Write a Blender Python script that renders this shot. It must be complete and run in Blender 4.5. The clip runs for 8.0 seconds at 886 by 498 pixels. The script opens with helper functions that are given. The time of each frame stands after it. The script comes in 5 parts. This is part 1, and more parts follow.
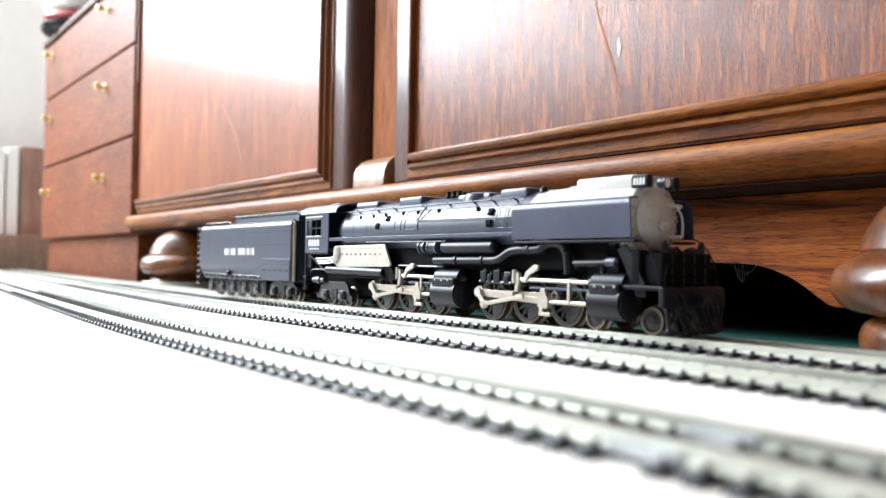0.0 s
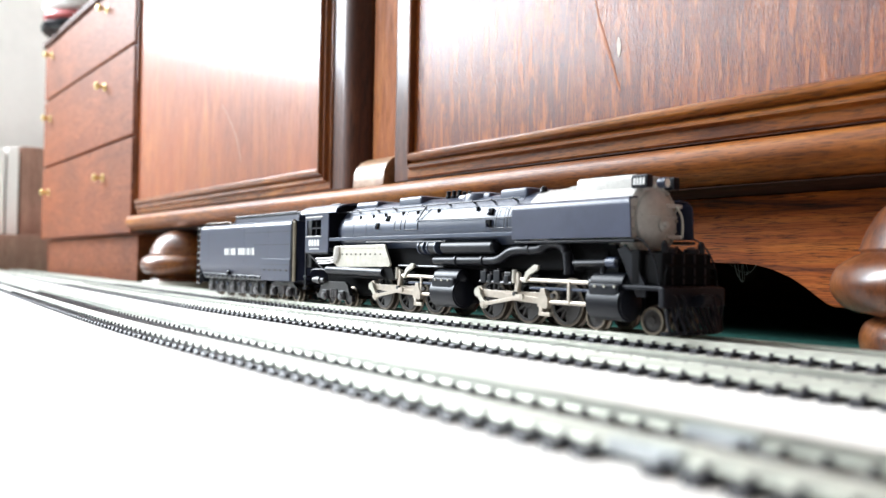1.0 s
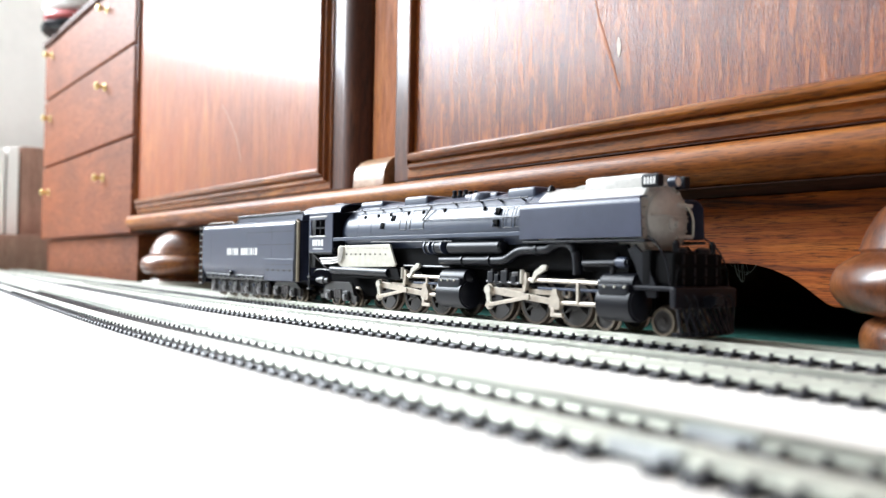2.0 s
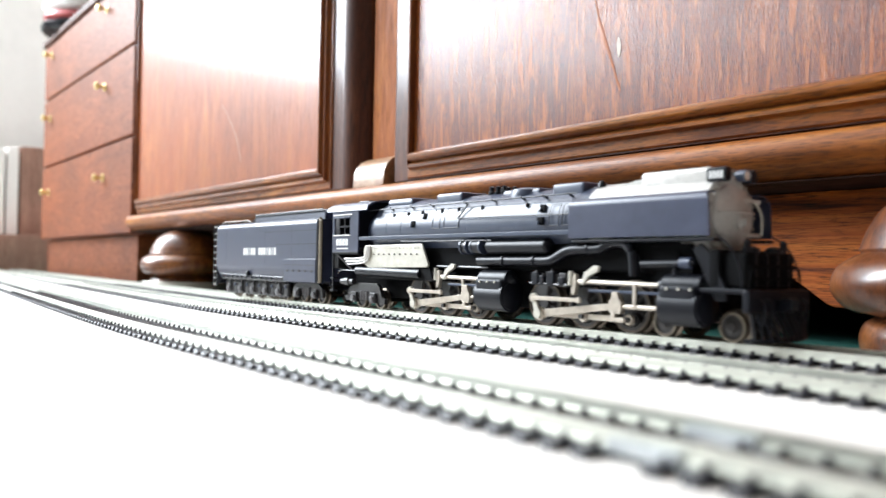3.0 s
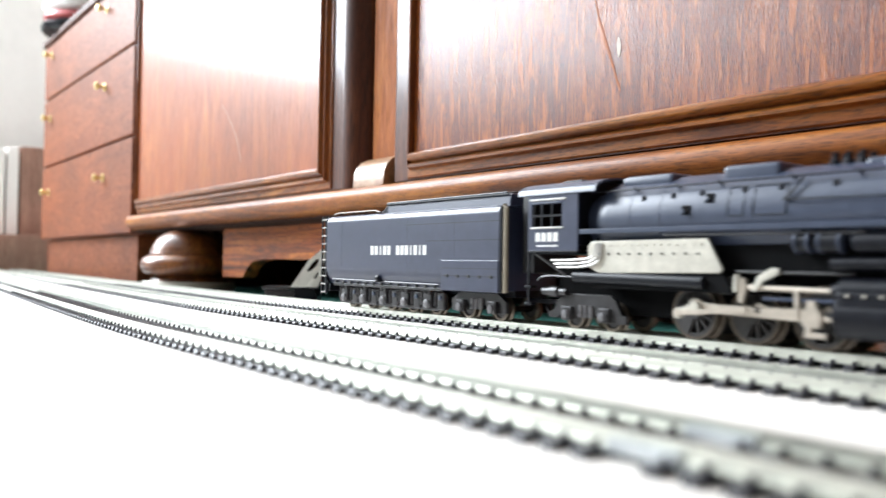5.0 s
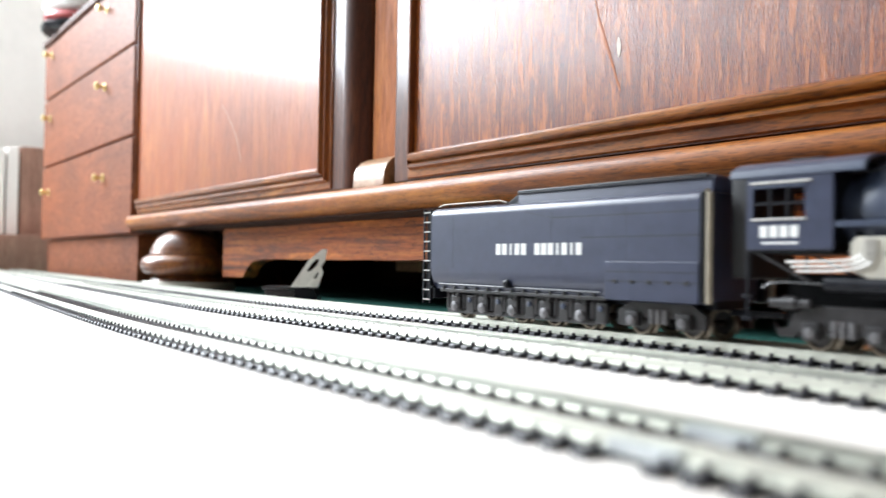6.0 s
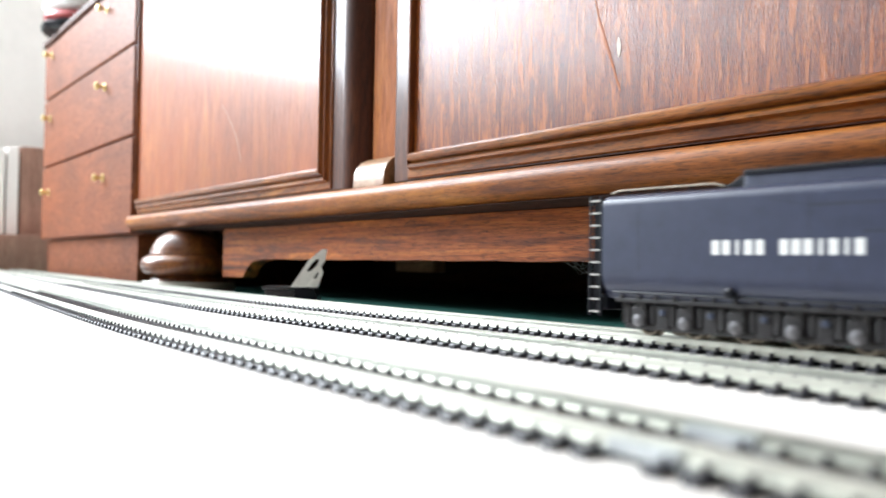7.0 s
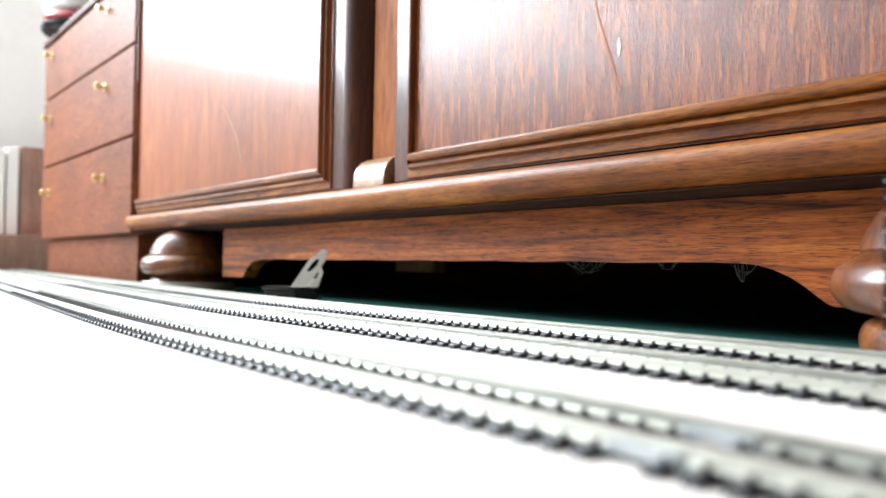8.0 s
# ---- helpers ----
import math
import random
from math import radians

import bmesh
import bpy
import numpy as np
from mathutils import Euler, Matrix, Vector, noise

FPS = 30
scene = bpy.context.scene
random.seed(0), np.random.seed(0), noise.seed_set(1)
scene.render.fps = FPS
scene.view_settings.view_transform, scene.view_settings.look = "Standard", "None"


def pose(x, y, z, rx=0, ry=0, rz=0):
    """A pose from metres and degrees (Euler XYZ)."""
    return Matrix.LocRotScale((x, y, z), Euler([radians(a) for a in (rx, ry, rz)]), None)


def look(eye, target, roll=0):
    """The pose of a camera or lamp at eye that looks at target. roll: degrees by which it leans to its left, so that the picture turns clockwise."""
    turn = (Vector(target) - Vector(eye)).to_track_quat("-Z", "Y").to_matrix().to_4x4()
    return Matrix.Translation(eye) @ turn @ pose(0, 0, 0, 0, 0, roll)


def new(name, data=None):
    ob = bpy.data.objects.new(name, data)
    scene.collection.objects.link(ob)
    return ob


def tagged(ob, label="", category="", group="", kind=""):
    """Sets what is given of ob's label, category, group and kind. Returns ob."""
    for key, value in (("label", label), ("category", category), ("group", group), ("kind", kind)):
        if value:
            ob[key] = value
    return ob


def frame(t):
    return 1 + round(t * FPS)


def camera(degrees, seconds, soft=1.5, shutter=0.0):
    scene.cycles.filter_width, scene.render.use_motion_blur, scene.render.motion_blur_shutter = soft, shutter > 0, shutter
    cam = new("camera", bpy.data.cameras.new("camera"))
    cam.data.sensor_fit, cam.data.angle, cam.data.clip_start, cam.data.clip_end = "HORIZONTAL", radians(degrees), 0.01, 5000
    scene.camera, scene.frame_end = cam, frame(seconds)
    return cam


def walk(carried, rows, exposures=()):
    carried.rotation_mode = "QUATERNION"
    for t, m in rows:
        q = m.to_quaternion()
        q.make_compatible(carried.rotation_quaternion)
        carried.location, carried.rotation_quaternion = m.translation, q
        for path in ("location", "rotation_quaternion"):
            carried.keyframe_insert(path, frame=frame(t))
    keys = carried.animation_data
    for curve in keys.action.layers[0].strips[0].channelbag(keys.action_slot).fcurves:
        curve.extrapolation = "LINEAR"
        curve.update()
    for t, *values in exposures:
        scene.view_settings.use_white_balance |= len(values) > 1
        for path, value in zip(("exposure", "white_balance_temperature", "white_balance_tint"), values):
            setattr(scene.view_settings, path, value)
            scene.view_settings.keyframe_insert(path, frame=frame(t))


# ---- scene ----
# ---- camera ----
EYE = (0.0, 0.0, 0.0267)
AIM = (EYE[0] - 0.79678, EYE[1] + 0.60393, EYE[2] + 0.02042)
cam = camera(56.31, 8.0, soft=1.5, shutter=0.5)
cam.data.dof.use_dof, cam.data.dof.focus_distance, cam.data.dof.aperture_fstop = True, 0.385, 11.5
walk(cam, [(0.0, look(EYE, AIM, 0.987)), (8.0, look(EYE, AIM, 0.987))])

# ---- world, window light, exposure ----
scene.view_settings.exposure = 0.68
world = bpy.data.worlds.new("sky")
scene.world = world
world.use_nodes = True
wn = world.node_tree
sky = wn.nodes.new("ShaderNodeTexSky")
sky.sky_type = "NISHITA"
sky.sun_disc = False
sky.sun_elevation, sky.sun_rotation = radians(35), radians(200)
wn.links.new(sky.outputs[0], wn.nodes["Background"].inputs[0])
wn.nodes["Background"].inputs[1].default_value = 0.12


def window_light(name, x, y, z, wide, high, aim, watts):
    lamp = bpy.data.lights.new(name, "AREA")
    lamp.shape, lamp.size, lamp.size_y, lamp.energy = "RECTANGLE", wide, high, watts
    lamp.color = (0.86, 0.93, 1.0)
    ob = new(name, lamp)
    ob.matrix_world = look((x, y, z), aim)
    return ob


window_light("window_light", -2.33, -0.73, 1.42, 1.26, 1.52, (0.0, -0.73, 1.42), 160)

# ---- materials ----


class Mat:
    """A node material: nodes by type, links by name."""

    def __init__(self, name, base=(0.5, 0.5, 0.5), rough=0.5, metal=0.0, spec=0.5, coat=0.0, coat_rough=0.1):
        self.m = bpy.data.materials.new(name)
        self.m.use_nodes = True
        self.t = self.m.node_tree
        self.b = self.t.nodes["Principled BSDF"]
        self.b.inputs["Base Color"].default_value = (*base, 1)
        self.b.inputs["Roughness"].default_value = rough
        self.b.inputs["Metallic"].default_value = metal
        self.b.inputs["Specular IOR Level"].default_value = spec
        self.b.inputs["Coat Weight"].default_value = coat
        self.b.inputs["Coat Roughness"].default_value = coat_rough

    def node(self, kind, **values):
        n = self.t.nodes.new(kind)
        for k, v in values.items():
            n.inputs[k].default_value = v
        return n

    def link(self, a, b):
        self.t.links.new(a, b)

    def coords(self, scale=(1, 1, 1), rot=(0, 0, 0)):
        c = self.t.nodes.new("ShaderNodeTexCoord")
        mp = self.t.nodes.new("ShaderNodeMapping")
        mp.inputs["Scale"].default_value = scale
        mp.inputs["Rotation"].default_value = rot
        self.link(c.outputs["Object"], mp.inputs["Vector"])
        return mp.outputs[0]

    def noise(self, vec, scale, detail=6, rough=0.6, distort=0.0):
        n = self.node("ShaderNodeTexNoise", Scale=scale, Detail=detail, Roughness=rough, Distortion=distort)
        self.link(vec, n.inputs["Vector"])
        return n.outputs["Fac"]

    def ramp(self, fac, *stops):
        r = self.t.nodes.new("ShaderNodeValToRGB")
        while len(r.color_ramp.elements) < len(stops):
            r.color_ramp.elements.new(0.5)
        for e, (p, c) in zip(r.color_ramp.elements, stops):
            e.position, e.color = p, (*c, 1) if len(c) == 3 else c
        self.link(fac, r.inputs[0])
        return r.outputs[0]

    def mix(self, a, b, fac=0.5, mode="MIX"):
        n = self.t.nodes.new("ShaderNodeMix")
        n.data_type, n.blend_type = "RGBA", mode
        for s, v in ((n.inputs[0], fac), (n.inputs[6], a), (n.inputs[7], b)):
            if isinstance(v, (int, float)):
                s.default_value = v
            elif isinstance(v, tuple):
                s.default_value = (*v, 1)
            else:
                self.link(v, s)
        return n.outputs[2]

    def colour(self, out):
        self.link(out, self.b.inputs["Base Color"])
        return self

    def rough(self, out):
        self.link(out, self.b.inputs["Roughness"])
        return self

    def bump(self, out, strength=0.2, distance=0.001):
        n = self.node("ShaderNodeBump", Strength=strength, Distance=distance)
        self.link(out, n.inputs["Height"])
        self.link(n.outputs[0], self.b.inputs["Normal"])
        return self


def grey(v):
    return (v, v, v)


def wood(name, dark, mid, light, grain, rough=0.3, coat=0.6, coat_rough=0.12, bump=0.12, flecks=0.35, pores=0.6, rays=False, streaks=0.7, brushed=False):
    """Stained, varnished wood; grain is the mapping scale, small along the fibres."""
    k = Mat(name, mid, rough, coat=coat, coat_rough=coat_rough, spec=0.2)
    v = k.coords(grain)
    broad = k.noise(v, 7, 5, 0.6, 1.5)
    fine = k.noise(v, 55, 6, 0.75, 0.3)
    pore = k.noise(v, 150, 3, 0.6, 0.1)
    c = k.ramp(broad, (0.3, dark), (0.5, mid), (0.7, light))
    c = k.mix(c, k.ramp(fine, (0.32, grey(0.5)), (0.6, grey(1.1))), streaks, "MULTIPLY")
    c = k.mix(c, k.ramp(pore, (0.36, grey(0.2)), (0.50, grey(1.0))), pores, "MULTIPLY")
    big = k.noise(k.coords((1, 1, 1)), 7, 4, 0.55)
    c = k.mix(c, k.ramp(big, (0.3, grey(0.68)), (0.7, grey(1.12))), 0.85, "MULTIPLY")
    if flecks:
        if rays:
            lean = k.noise(k.coords((75, 75, 11), (0, radians(16), 0)), 3.2, 3, 0.5, 0.4)
            ray = k.ramp(lean, (0.57, grey(0.0)), (0.63, grey(1.0)))
            c = k.mix(c, light, k.mix(grey(0.0), grey(0.6), ray))
        wear = k.ramp(k.noise(k.coords((1, 1, 1)), 210, 6, 0.8), (0.70, grey(0.0)), (0.77, grey(1.0)))
        c = k.mix(c, (0.55, 0.40, 0.26), k.mix(grey(0.0), grey(flecks), wear))
    k.colour(c)
    k.rough(k.ramp(fine, (0.3, grey(rough + 0.2)), (0.65, grey(rough))))
    k.bump(k.mix(fine, pore, 0.5), bump, 0.0006)
    n = k.node("ShaderNodeBump", Strength=bump * 0.55, Distance=0.0005)
    k.link(k.mix(fine, pore, 0.55), n.inputs["Height"])
    k.link(n.outputs[0], k.b.inputs["Coat Normal"])
    if brushed:
        # varnish worn along the grain
        worn_coat = k.ramp(k.noise(v, 95, 5, 0.75, 0.2), (0.38, grey(0.3 * coat)), (0.55, grey(coat)))
        k.link(worn_coat, k.b.inputs["Coat Weight"])
    return k.m


DOOR_WOOD = wood("door_panel_wood", (0.12, 0.020, 0.004), (0.25, 0.050, 0.006), (0.42, 0.110, 0.011), (26, 26, 2.2), 0.50, 0.85, 0.25, 0.9, 0.5, 0.85, True, 0.7, True)
SMOOTH_DOOR_WOOD = wood("smooth_panel_wood", (0.23, 0.048, 0.008), (0.30, 0.070, 0.011), (0.40, 0.112, 0.018), (5, 5, 0.9), 0.45, 0.6, 0.20, 0.10, 0.3, 0.25, False, 0.35)
RAIL_WOOD = wood("rail_wood", (0.13, 0.030, 0.004), (0.30, 0.086, 0.010), (0.47, 0.170, 0.022), (0.9, 9, 9), 0.45, 0.16, 0.25, 0.25, 0.35, 0.65, False, 0.65)
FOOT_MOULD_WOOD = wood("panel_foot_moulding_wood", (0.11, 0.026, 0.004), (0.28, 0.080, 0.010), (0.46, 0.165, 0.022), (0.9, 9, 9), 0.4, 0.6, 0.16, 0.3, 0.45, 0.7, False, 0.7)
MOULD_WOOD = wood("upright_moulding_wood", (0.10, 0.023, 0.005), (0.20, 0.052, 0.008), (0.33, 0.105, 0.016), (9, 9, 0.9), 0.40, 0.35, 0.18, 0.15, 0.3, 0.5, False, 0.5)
STILE_WOOD = wood("stile_wood", (0.035, 0.008, 0.003), (0.075, 0.018, 0.005), (0.14, 0.038, 0.008), (9, 9, 0.8), 0.45, 0.35, 0.16, 0.15, 0.3)
POST_WOOD = wood("post_wood", (0.22, 0.056, 0.007), (0.30, 0.082, 0.011), (0.38, 0.12, 0.017), (7, 7, 0.7), 0.65, 0.0, 0.25, 0.1, 0.15, 0.35, False, 0.4)
APRON_WOOD = wood("apron_wood", (0.06, 0.014, 0.005), (0.40, 0.090, 0.011), (0.60, 0.18, 0.026), (0.8, 9, 18), 0.5, 0.15, 0.25, 0.3, 0.25, 0.95)
FOOT_WOOD = wood("foot_wood", (0.06, 0.015, 0.005), (0.17, 0.047, 0.010), (0.32, 0.11, 0.024), (5, 5, 2.5), 0.40, 0.8, 0.25, 0.25, 0.4, 0.5)
CHEST_WOOD = wood("chest_wood", (0.165, 0.040, 0.011), (0.205, 0.053, 0.014), (0.25, 0.070, 0.020), (1.2, 6, 6), 0.55, 0.1, 0.35, 0.05, 0, 0.25)
PALE_WOOD = wood("pale_worn_wood", (0.22, 0.10, 0.045), (0.36, 0.19, 0.09), (0.48, 0.28, 0.15), (1.5, 8, 8), 0.4, 0.7, 0.2, 0.1, 0.3, 0.3)
BOX_WOOD = wood("box_wood", (0.34, 0.18, 0.135), (0.42, 0.24, 0.18), (0.50, 0.30, 0.23), (6, 6, 1), 0.6, 0.1, 0.3, 0.05, 0, 0.2)
# near-black tone carries the shade under the rail; the skirts share it
DARK_WOOD = wood("shaded_underside_wood", (0.022, 0.007, 0.003), (0.038, 0.012, 0.005), (0.06, 0.019, 0.007), (1, 8, 8), 0.8, 0.0)


def board_material():
    k = Mat("pale_board", (0.82, 0.77, 0.70), 0.55)
    v = k.coords((0.6, 7, 7))
    g = k.noise(v, 14, 6, 0.65, 0.6)
    c = k.ramp(g, (0.3, (0.80, 0.75, 0.69)), (0.55, (0.85, 0.82, 0.78)), (0.8, (0.88, 0.86, 0.84)))
    spots = k.ramp(k.noise(k.coords(), 45, 5, 0.7), (0.66, grey(1.0)), (0.8, grey(0.82)))
    k.colour(k.mix(c, spots, 0.7, "MULTIPLY")).bump(k.noise(v, 90, 5, 0.7), 0.15, 0.0003)
    return k.m


def carpet_material():
    k = Mat("green_carpet", (0.03, 0.10, 0.08), 0.95, spec=0.1)
    n = k.noise(k.coords(), 700, 4, 0.8)
    k.colour(k.ramp(n, (0.3, (0.010, 0.05, 0.042)), (0.7, (0.06, 0.22, 0.18)))).bump(n, 0.9, 0.002)
    return k.m


def wall_material(name, base):
    k = Mat(name, base, 0.8)
    n = k.noise(k.coords(), 30, 6, 0.6)
    k.colour(k.ramp(n, (0.3, tuple(0.95 * v for v in base)), (0.7, base))).bump(n, 0.1, 0.001)
    return k.m


BOARD = board_material()
# dark tone for the unseen walls, holds down reflections and bounce light
DIM_WALL = wall_material("dim_unseen_wall", (0.15, 0.12, 0.10))
CARPET = carpet_material()
PLASTER = wall_material("plaster", (0.88, 0.84, 0.81))
CEILING = wall_material("ceiling_paint", (0.66, 0.65, 0.63))
WHITE_PAINT = wall_material("white_paint", (0.8, 0.8, 0.79))


def worn(name, base, rough, metal=0.0, spread=0.35, scale=90, bump=0.05, spec=0.5, patchy=0.04):
    k = Mat(name, base, rough, metal, spec)
    n = k.noise(k.coords(), scale, 6, 0.65)
    k.colour(k.ramp(n, (0.3, tuple(v * (1 - spread) for v in base)), (0.7, tuple(min(1, v * (1 + spread)) for v in base))))
    k.rough(k.ramp(n, (0.3, grey(max(0.05, rough - patchy))), (0.7, grey(min(1, rough + patchy)))))
    k.bump(n, bump, 0.0002)
    return k.m


BLACK = worn("black_loco_paint", (0.006, 0.0065, 0.010), 0.38, 0, 0.2, 260, 0.0, 0.22, 0.03)
BOILER = worn("boiler_grey_paint", (0.036, 0.047, 0.080), 0.36, 0, 0.12, 260, 0.0, 0.5, 0.02)
DEFLECTOR = worn("deflector_paint", (0.028, 0.034, 0.066), 0.35, 0, 0.15, 200, 0.0, 0.55, 0.02)
SILVER = worn("silver_paint", (0.50, 0.48, 0.45), 0.42, 0.25, 0.15, 300, 0.05)
CREAM = worn("pale_metal", (0.55, 0.52, 0.45), 0.40, 0.45, 0.12, 400, 0.05)
ROD = worn("rod_steel", (0.50, 0.44, 0.37), 0.40, 0.55, 0.15, 500, 0.05)
TYRE = worn("wheel_tyre_metal", (0.22, 0.185, 0.145), 0.36, 0.85, 0.25, 500, 0.05)
WHEEL = worn("wheel_centre_plastic", (0.022, 0.019, 0.018), 0.5, 0.0, 0.3, 400, 0.05)
TRUCK = worn("truck_frame_plastic", (0.017, 0.015, 0.016), 0.38, 0.0, 0.4, 350, 0.1)
RAILM = worn("nickel_rail", (0.70, 0.71, 0.64), 0.38, 0.85, 0.08, 120, 0.03)
SLEEPER = worn("sleeper_plastic", (0.016, 0.015, 0.021), 0.42, 0.0, 0.25, 300, 0.1)
BRASS = worn("brass", (0.62, 0.47, 0.20), 0.3, 0.9, 0.2, 200, 0.05)
GLASSY = worn("dark_cab_inside", (0.01, 0.01, 0.012), 0.5)
WHITE_INK = worn("white_lettering", (0.72, 0.72, 0.70), 0.55, 0, 0.06, 300, 0.0)
RED = worn("red_plastic", (0.45, 0.05, 0.05), 0.4)
SCRATCH = worn("bare_scratch", (0.32, 0.085, 0.012), 0.65, 0, 0.15, 300)
CHIP = worn("pale_chip", (0.34, 0.20, 0.12), 0.45, 0, 0.15, 500)
JOINER = worn("joiner_steel", (0.52, 0.55, 0.56), 0.45, 0.7, 0.1, 200, 0.03)
DARK_STEEL = worn("dark_steel", (0.15, 0.145, 0.15), 0.34, 0.55, 0.4, 400, 0.08)
MATT = worn("matt_black", (0.0025, 0.0025, 0.003), 0.8, 0, 0.2, 260, 0.0, 0.1)
DRIVER_TYRE = worn("driver_tyre_metal", (0.10, 0.08, 0.062), 0.38, 0.7, 0.3, 500, 0.05)
HANDRAIL = worn("tan_handrail", (0.30, 0.255, 0.19), 0.5, 0.1, 0.15, 300)
BARE = worn("bare_chip", (0.52, 0.44, 0.37), 0.4, 0, 0.15, 500)
DUST = worn("dust", (0.30, 0.29, 0.27), 0.9, 0, 0.2, 300, 0.1, 0.1)
CHROME = worn("bright_steel", (0.86, 0.83, 0.77), 0.35, 0.4, 0.1, 200, 0.03)

# ---- building helpers: meshes are drawn in millimetres ----


def part(name, bm, material, parent=None, label="", smooth=30, mats=()):
    """Links a bmesh drawn in millimetres as one mesh object."""
    bmesh.ops.scale(bm, vec=(0.001, 0.001, 0.001), verts=bm.verts)
    bmesh.ops.recalc_face_normals(bm, faces=bm.faces)
    me = bpy.data.meshes.new(name)
    bm.to_mesh(me)
    bm.free()
    me.materials.append(material)
    for extra in mats:
        me.materials.append(extra)
    if smooth:
        me.polygons.foreach_set("use_smooth", [True] * len(me.polygons))
        me.set_sharp_from_angle(angle=radians(smooth))
    ob = new(name, me)
    if smooth:
        flat = ob.modifiers.new("even_normals", "WEIGHTED_NORMAL")
        flat.weight, flat.keep_sharp = 100, True
    if parent:
        ob.parent = parent
    if label:
        tagged(ob, label)
    return ob


def like(ob, parent, m):
    """A part of its own on the same mesh."""
    o = new(ob.name.split(".")[0], ob.data)
    o.parent = parent
    o.matrix_basis = m
    return o


def thing(name, at=(0, 0, 0), label="", category="", group="", kind="", turn=0):
    ob = new(name)
    ob.empty_display_size = 0.01
    ob.matrix_basis = pose(at[0] / 1000, at[1] / 1000, at[2] / 1000, 0, 0, turn)
    return tagged(ob, label, category, group, kind)


def box(bm, x0, x1, y0, y1, z0, z1, bevel=0.0, segs=2):
    made = bmesh.ops.create_cube(bm, size=1)["verts"]
    for v in made:
        v.co = Vector(((x0 + x1) / 2 + v.co.x * (x1 - x0), (y0 + y1) / 2 + v.co.y * (y1 - y0), (z0 + z1) / 2 + v.co.z * (z1 - z0)))
    if bevel:
        edges = list({e for v in made for e in v.link_edges})
        bmesh.ops.bevel(bm, geom=edges, offset=bevel, segments=segs, affect="EDGES", profile=0.5)
    return bm


def boxed(x0, x1, y0, y1, z0, z1, bevel=0.0, segs=2):
    return box(bmesh.new(), x0, x1, y0, y1, z0, z1, bevel, segs)


def rod(bm, a, b, r, r2=None, segs=12):
    a, b = Vector(a), Vector(b)
    d = b - a
    m = Matrix.Translation((a + b) / 2) @ d.to_track_quat("Z", "Y").to_matrix().to_4x4()
    bmesh.ops.create_cone(bm, cap_ends=True, segments=segs, radius1=r, radius2=r if r2 is None else r2, depth=d.length, matrix=m)
    return bm


def tube(bm, path, r, segs=8):
    """A round tube along a path of points."""
    pts = [Vector(p) for p in path]
    rings = []
    for i, p in enumerate(pts):
        d = (pts[min(i + 1, len(pts) - 1)] - pts[max(i - 1, 0)]).normalized()
        side = d.cross(Vector((0, 0, 1)) if abs(d.z) < 0.9 else Vector((0, 1, 0))).normalized()
        up = side.cross(d)
        rings.append([bm.verts.new(p + r * (math.cos(a) * side + math.sin(a) * up)) for a in (2 * math.pi * k / segs for k in range(segs))])
    for p, q in zip(rings, rings[1:]):
        for k in range(segs):
            bm.faces.new((p[k], p[(k + 1) % segs], q[(k + 1) % segs], q[k]))
    bm.faces.new(rings[0])
    bm.faces.new(rings[-1])
    return bm


def smooth_path(points, steps=6):
    """Points along a Catmull-Rom curve."""
    p = [Vector(points[0]), *[Vector(q) for q in points], Vector(points[-1])]
    out = []
    for a, b, c, d in zip(p, p[1:], p[2:], p[3:]):
        for k in range(steps):
            t = k / steps
            out.append(0.5 * (2 * b + (c - a) * t + (2 * a - 5 * b + 4 * c - d) * t * t + (3 * b - a - 3 * c + d) * t ** 3))
    return [*out, p[-1]]


def lathe(bm, profile, centre=(0, 0, 0), axis="z", segs=32):
    """profile: (radius, height) pairs, closed at both ends."""
    c = Vector(centre)
    rings = []
    for r, h in profile:
        ring = []
        for k in range(segs):
            a = 2 * math.pi * k / segs
            u, w = r * math.cos(a), r * math.sin(a)
            ring.append(bm.verts.new(c + Vector({"z": (u, w, h), "y": (u, h, w), "x": (h, u, w)}[axis])))
        rings.append(ring)
    for p, q in zip(rings, rings[1:]):
        for k in range(segs):
            bm.faces.new((p[k], p[(k + 1) % segs], q[(k + 1) % segs], q[k]))
    if tuple(profile[0]) != tuple(profile[-1]):
        bm.faces.new(rings[0])
        bm.faces.new(rings[-1])
    return bm


def prism(bm, outline, lo, hi, axis="x", bevel=0.0):
    """An outline in the plane across the axis, drawn out from lo to hi along it."""
    def at(u, w, h):
        return Vector({"x": (h, u, w), "y": (u, h, w), "z": (u, w, h)}[axis])
    a = [bm.verts.new(at(u, w, lo)) for u, w in outline]
    b = [bm.verts.new(at(u, w, hi)) for u, w in outline]
    n = len(outline)
    caps = [bm.faces.new(a), bm.faces.new(b)]
    sides = [bm.faces.new((a[k], a[(k + 1) % n], b[(k + 1) % n], b[k])) for k in range(n)]
    if bevel:
        edges = list({e for f in caps for e in f.edges})
        bmesh.ops.bevel(bm, geom=edges, offset=bevel, segments=2, affect="EDGES", profile=0.5)
    return bm


def arc(cx, cy, r, a0, a1, n=8):
    return [(cx + r * math.cos(radians(a0 + (a1 - a0) * k / n)), cy + r * math.sin(radians(a0 + (a1 - a0) * k / n))) for k in range(n + 1)]

# ---- the room ----
FLOOR = -4.0


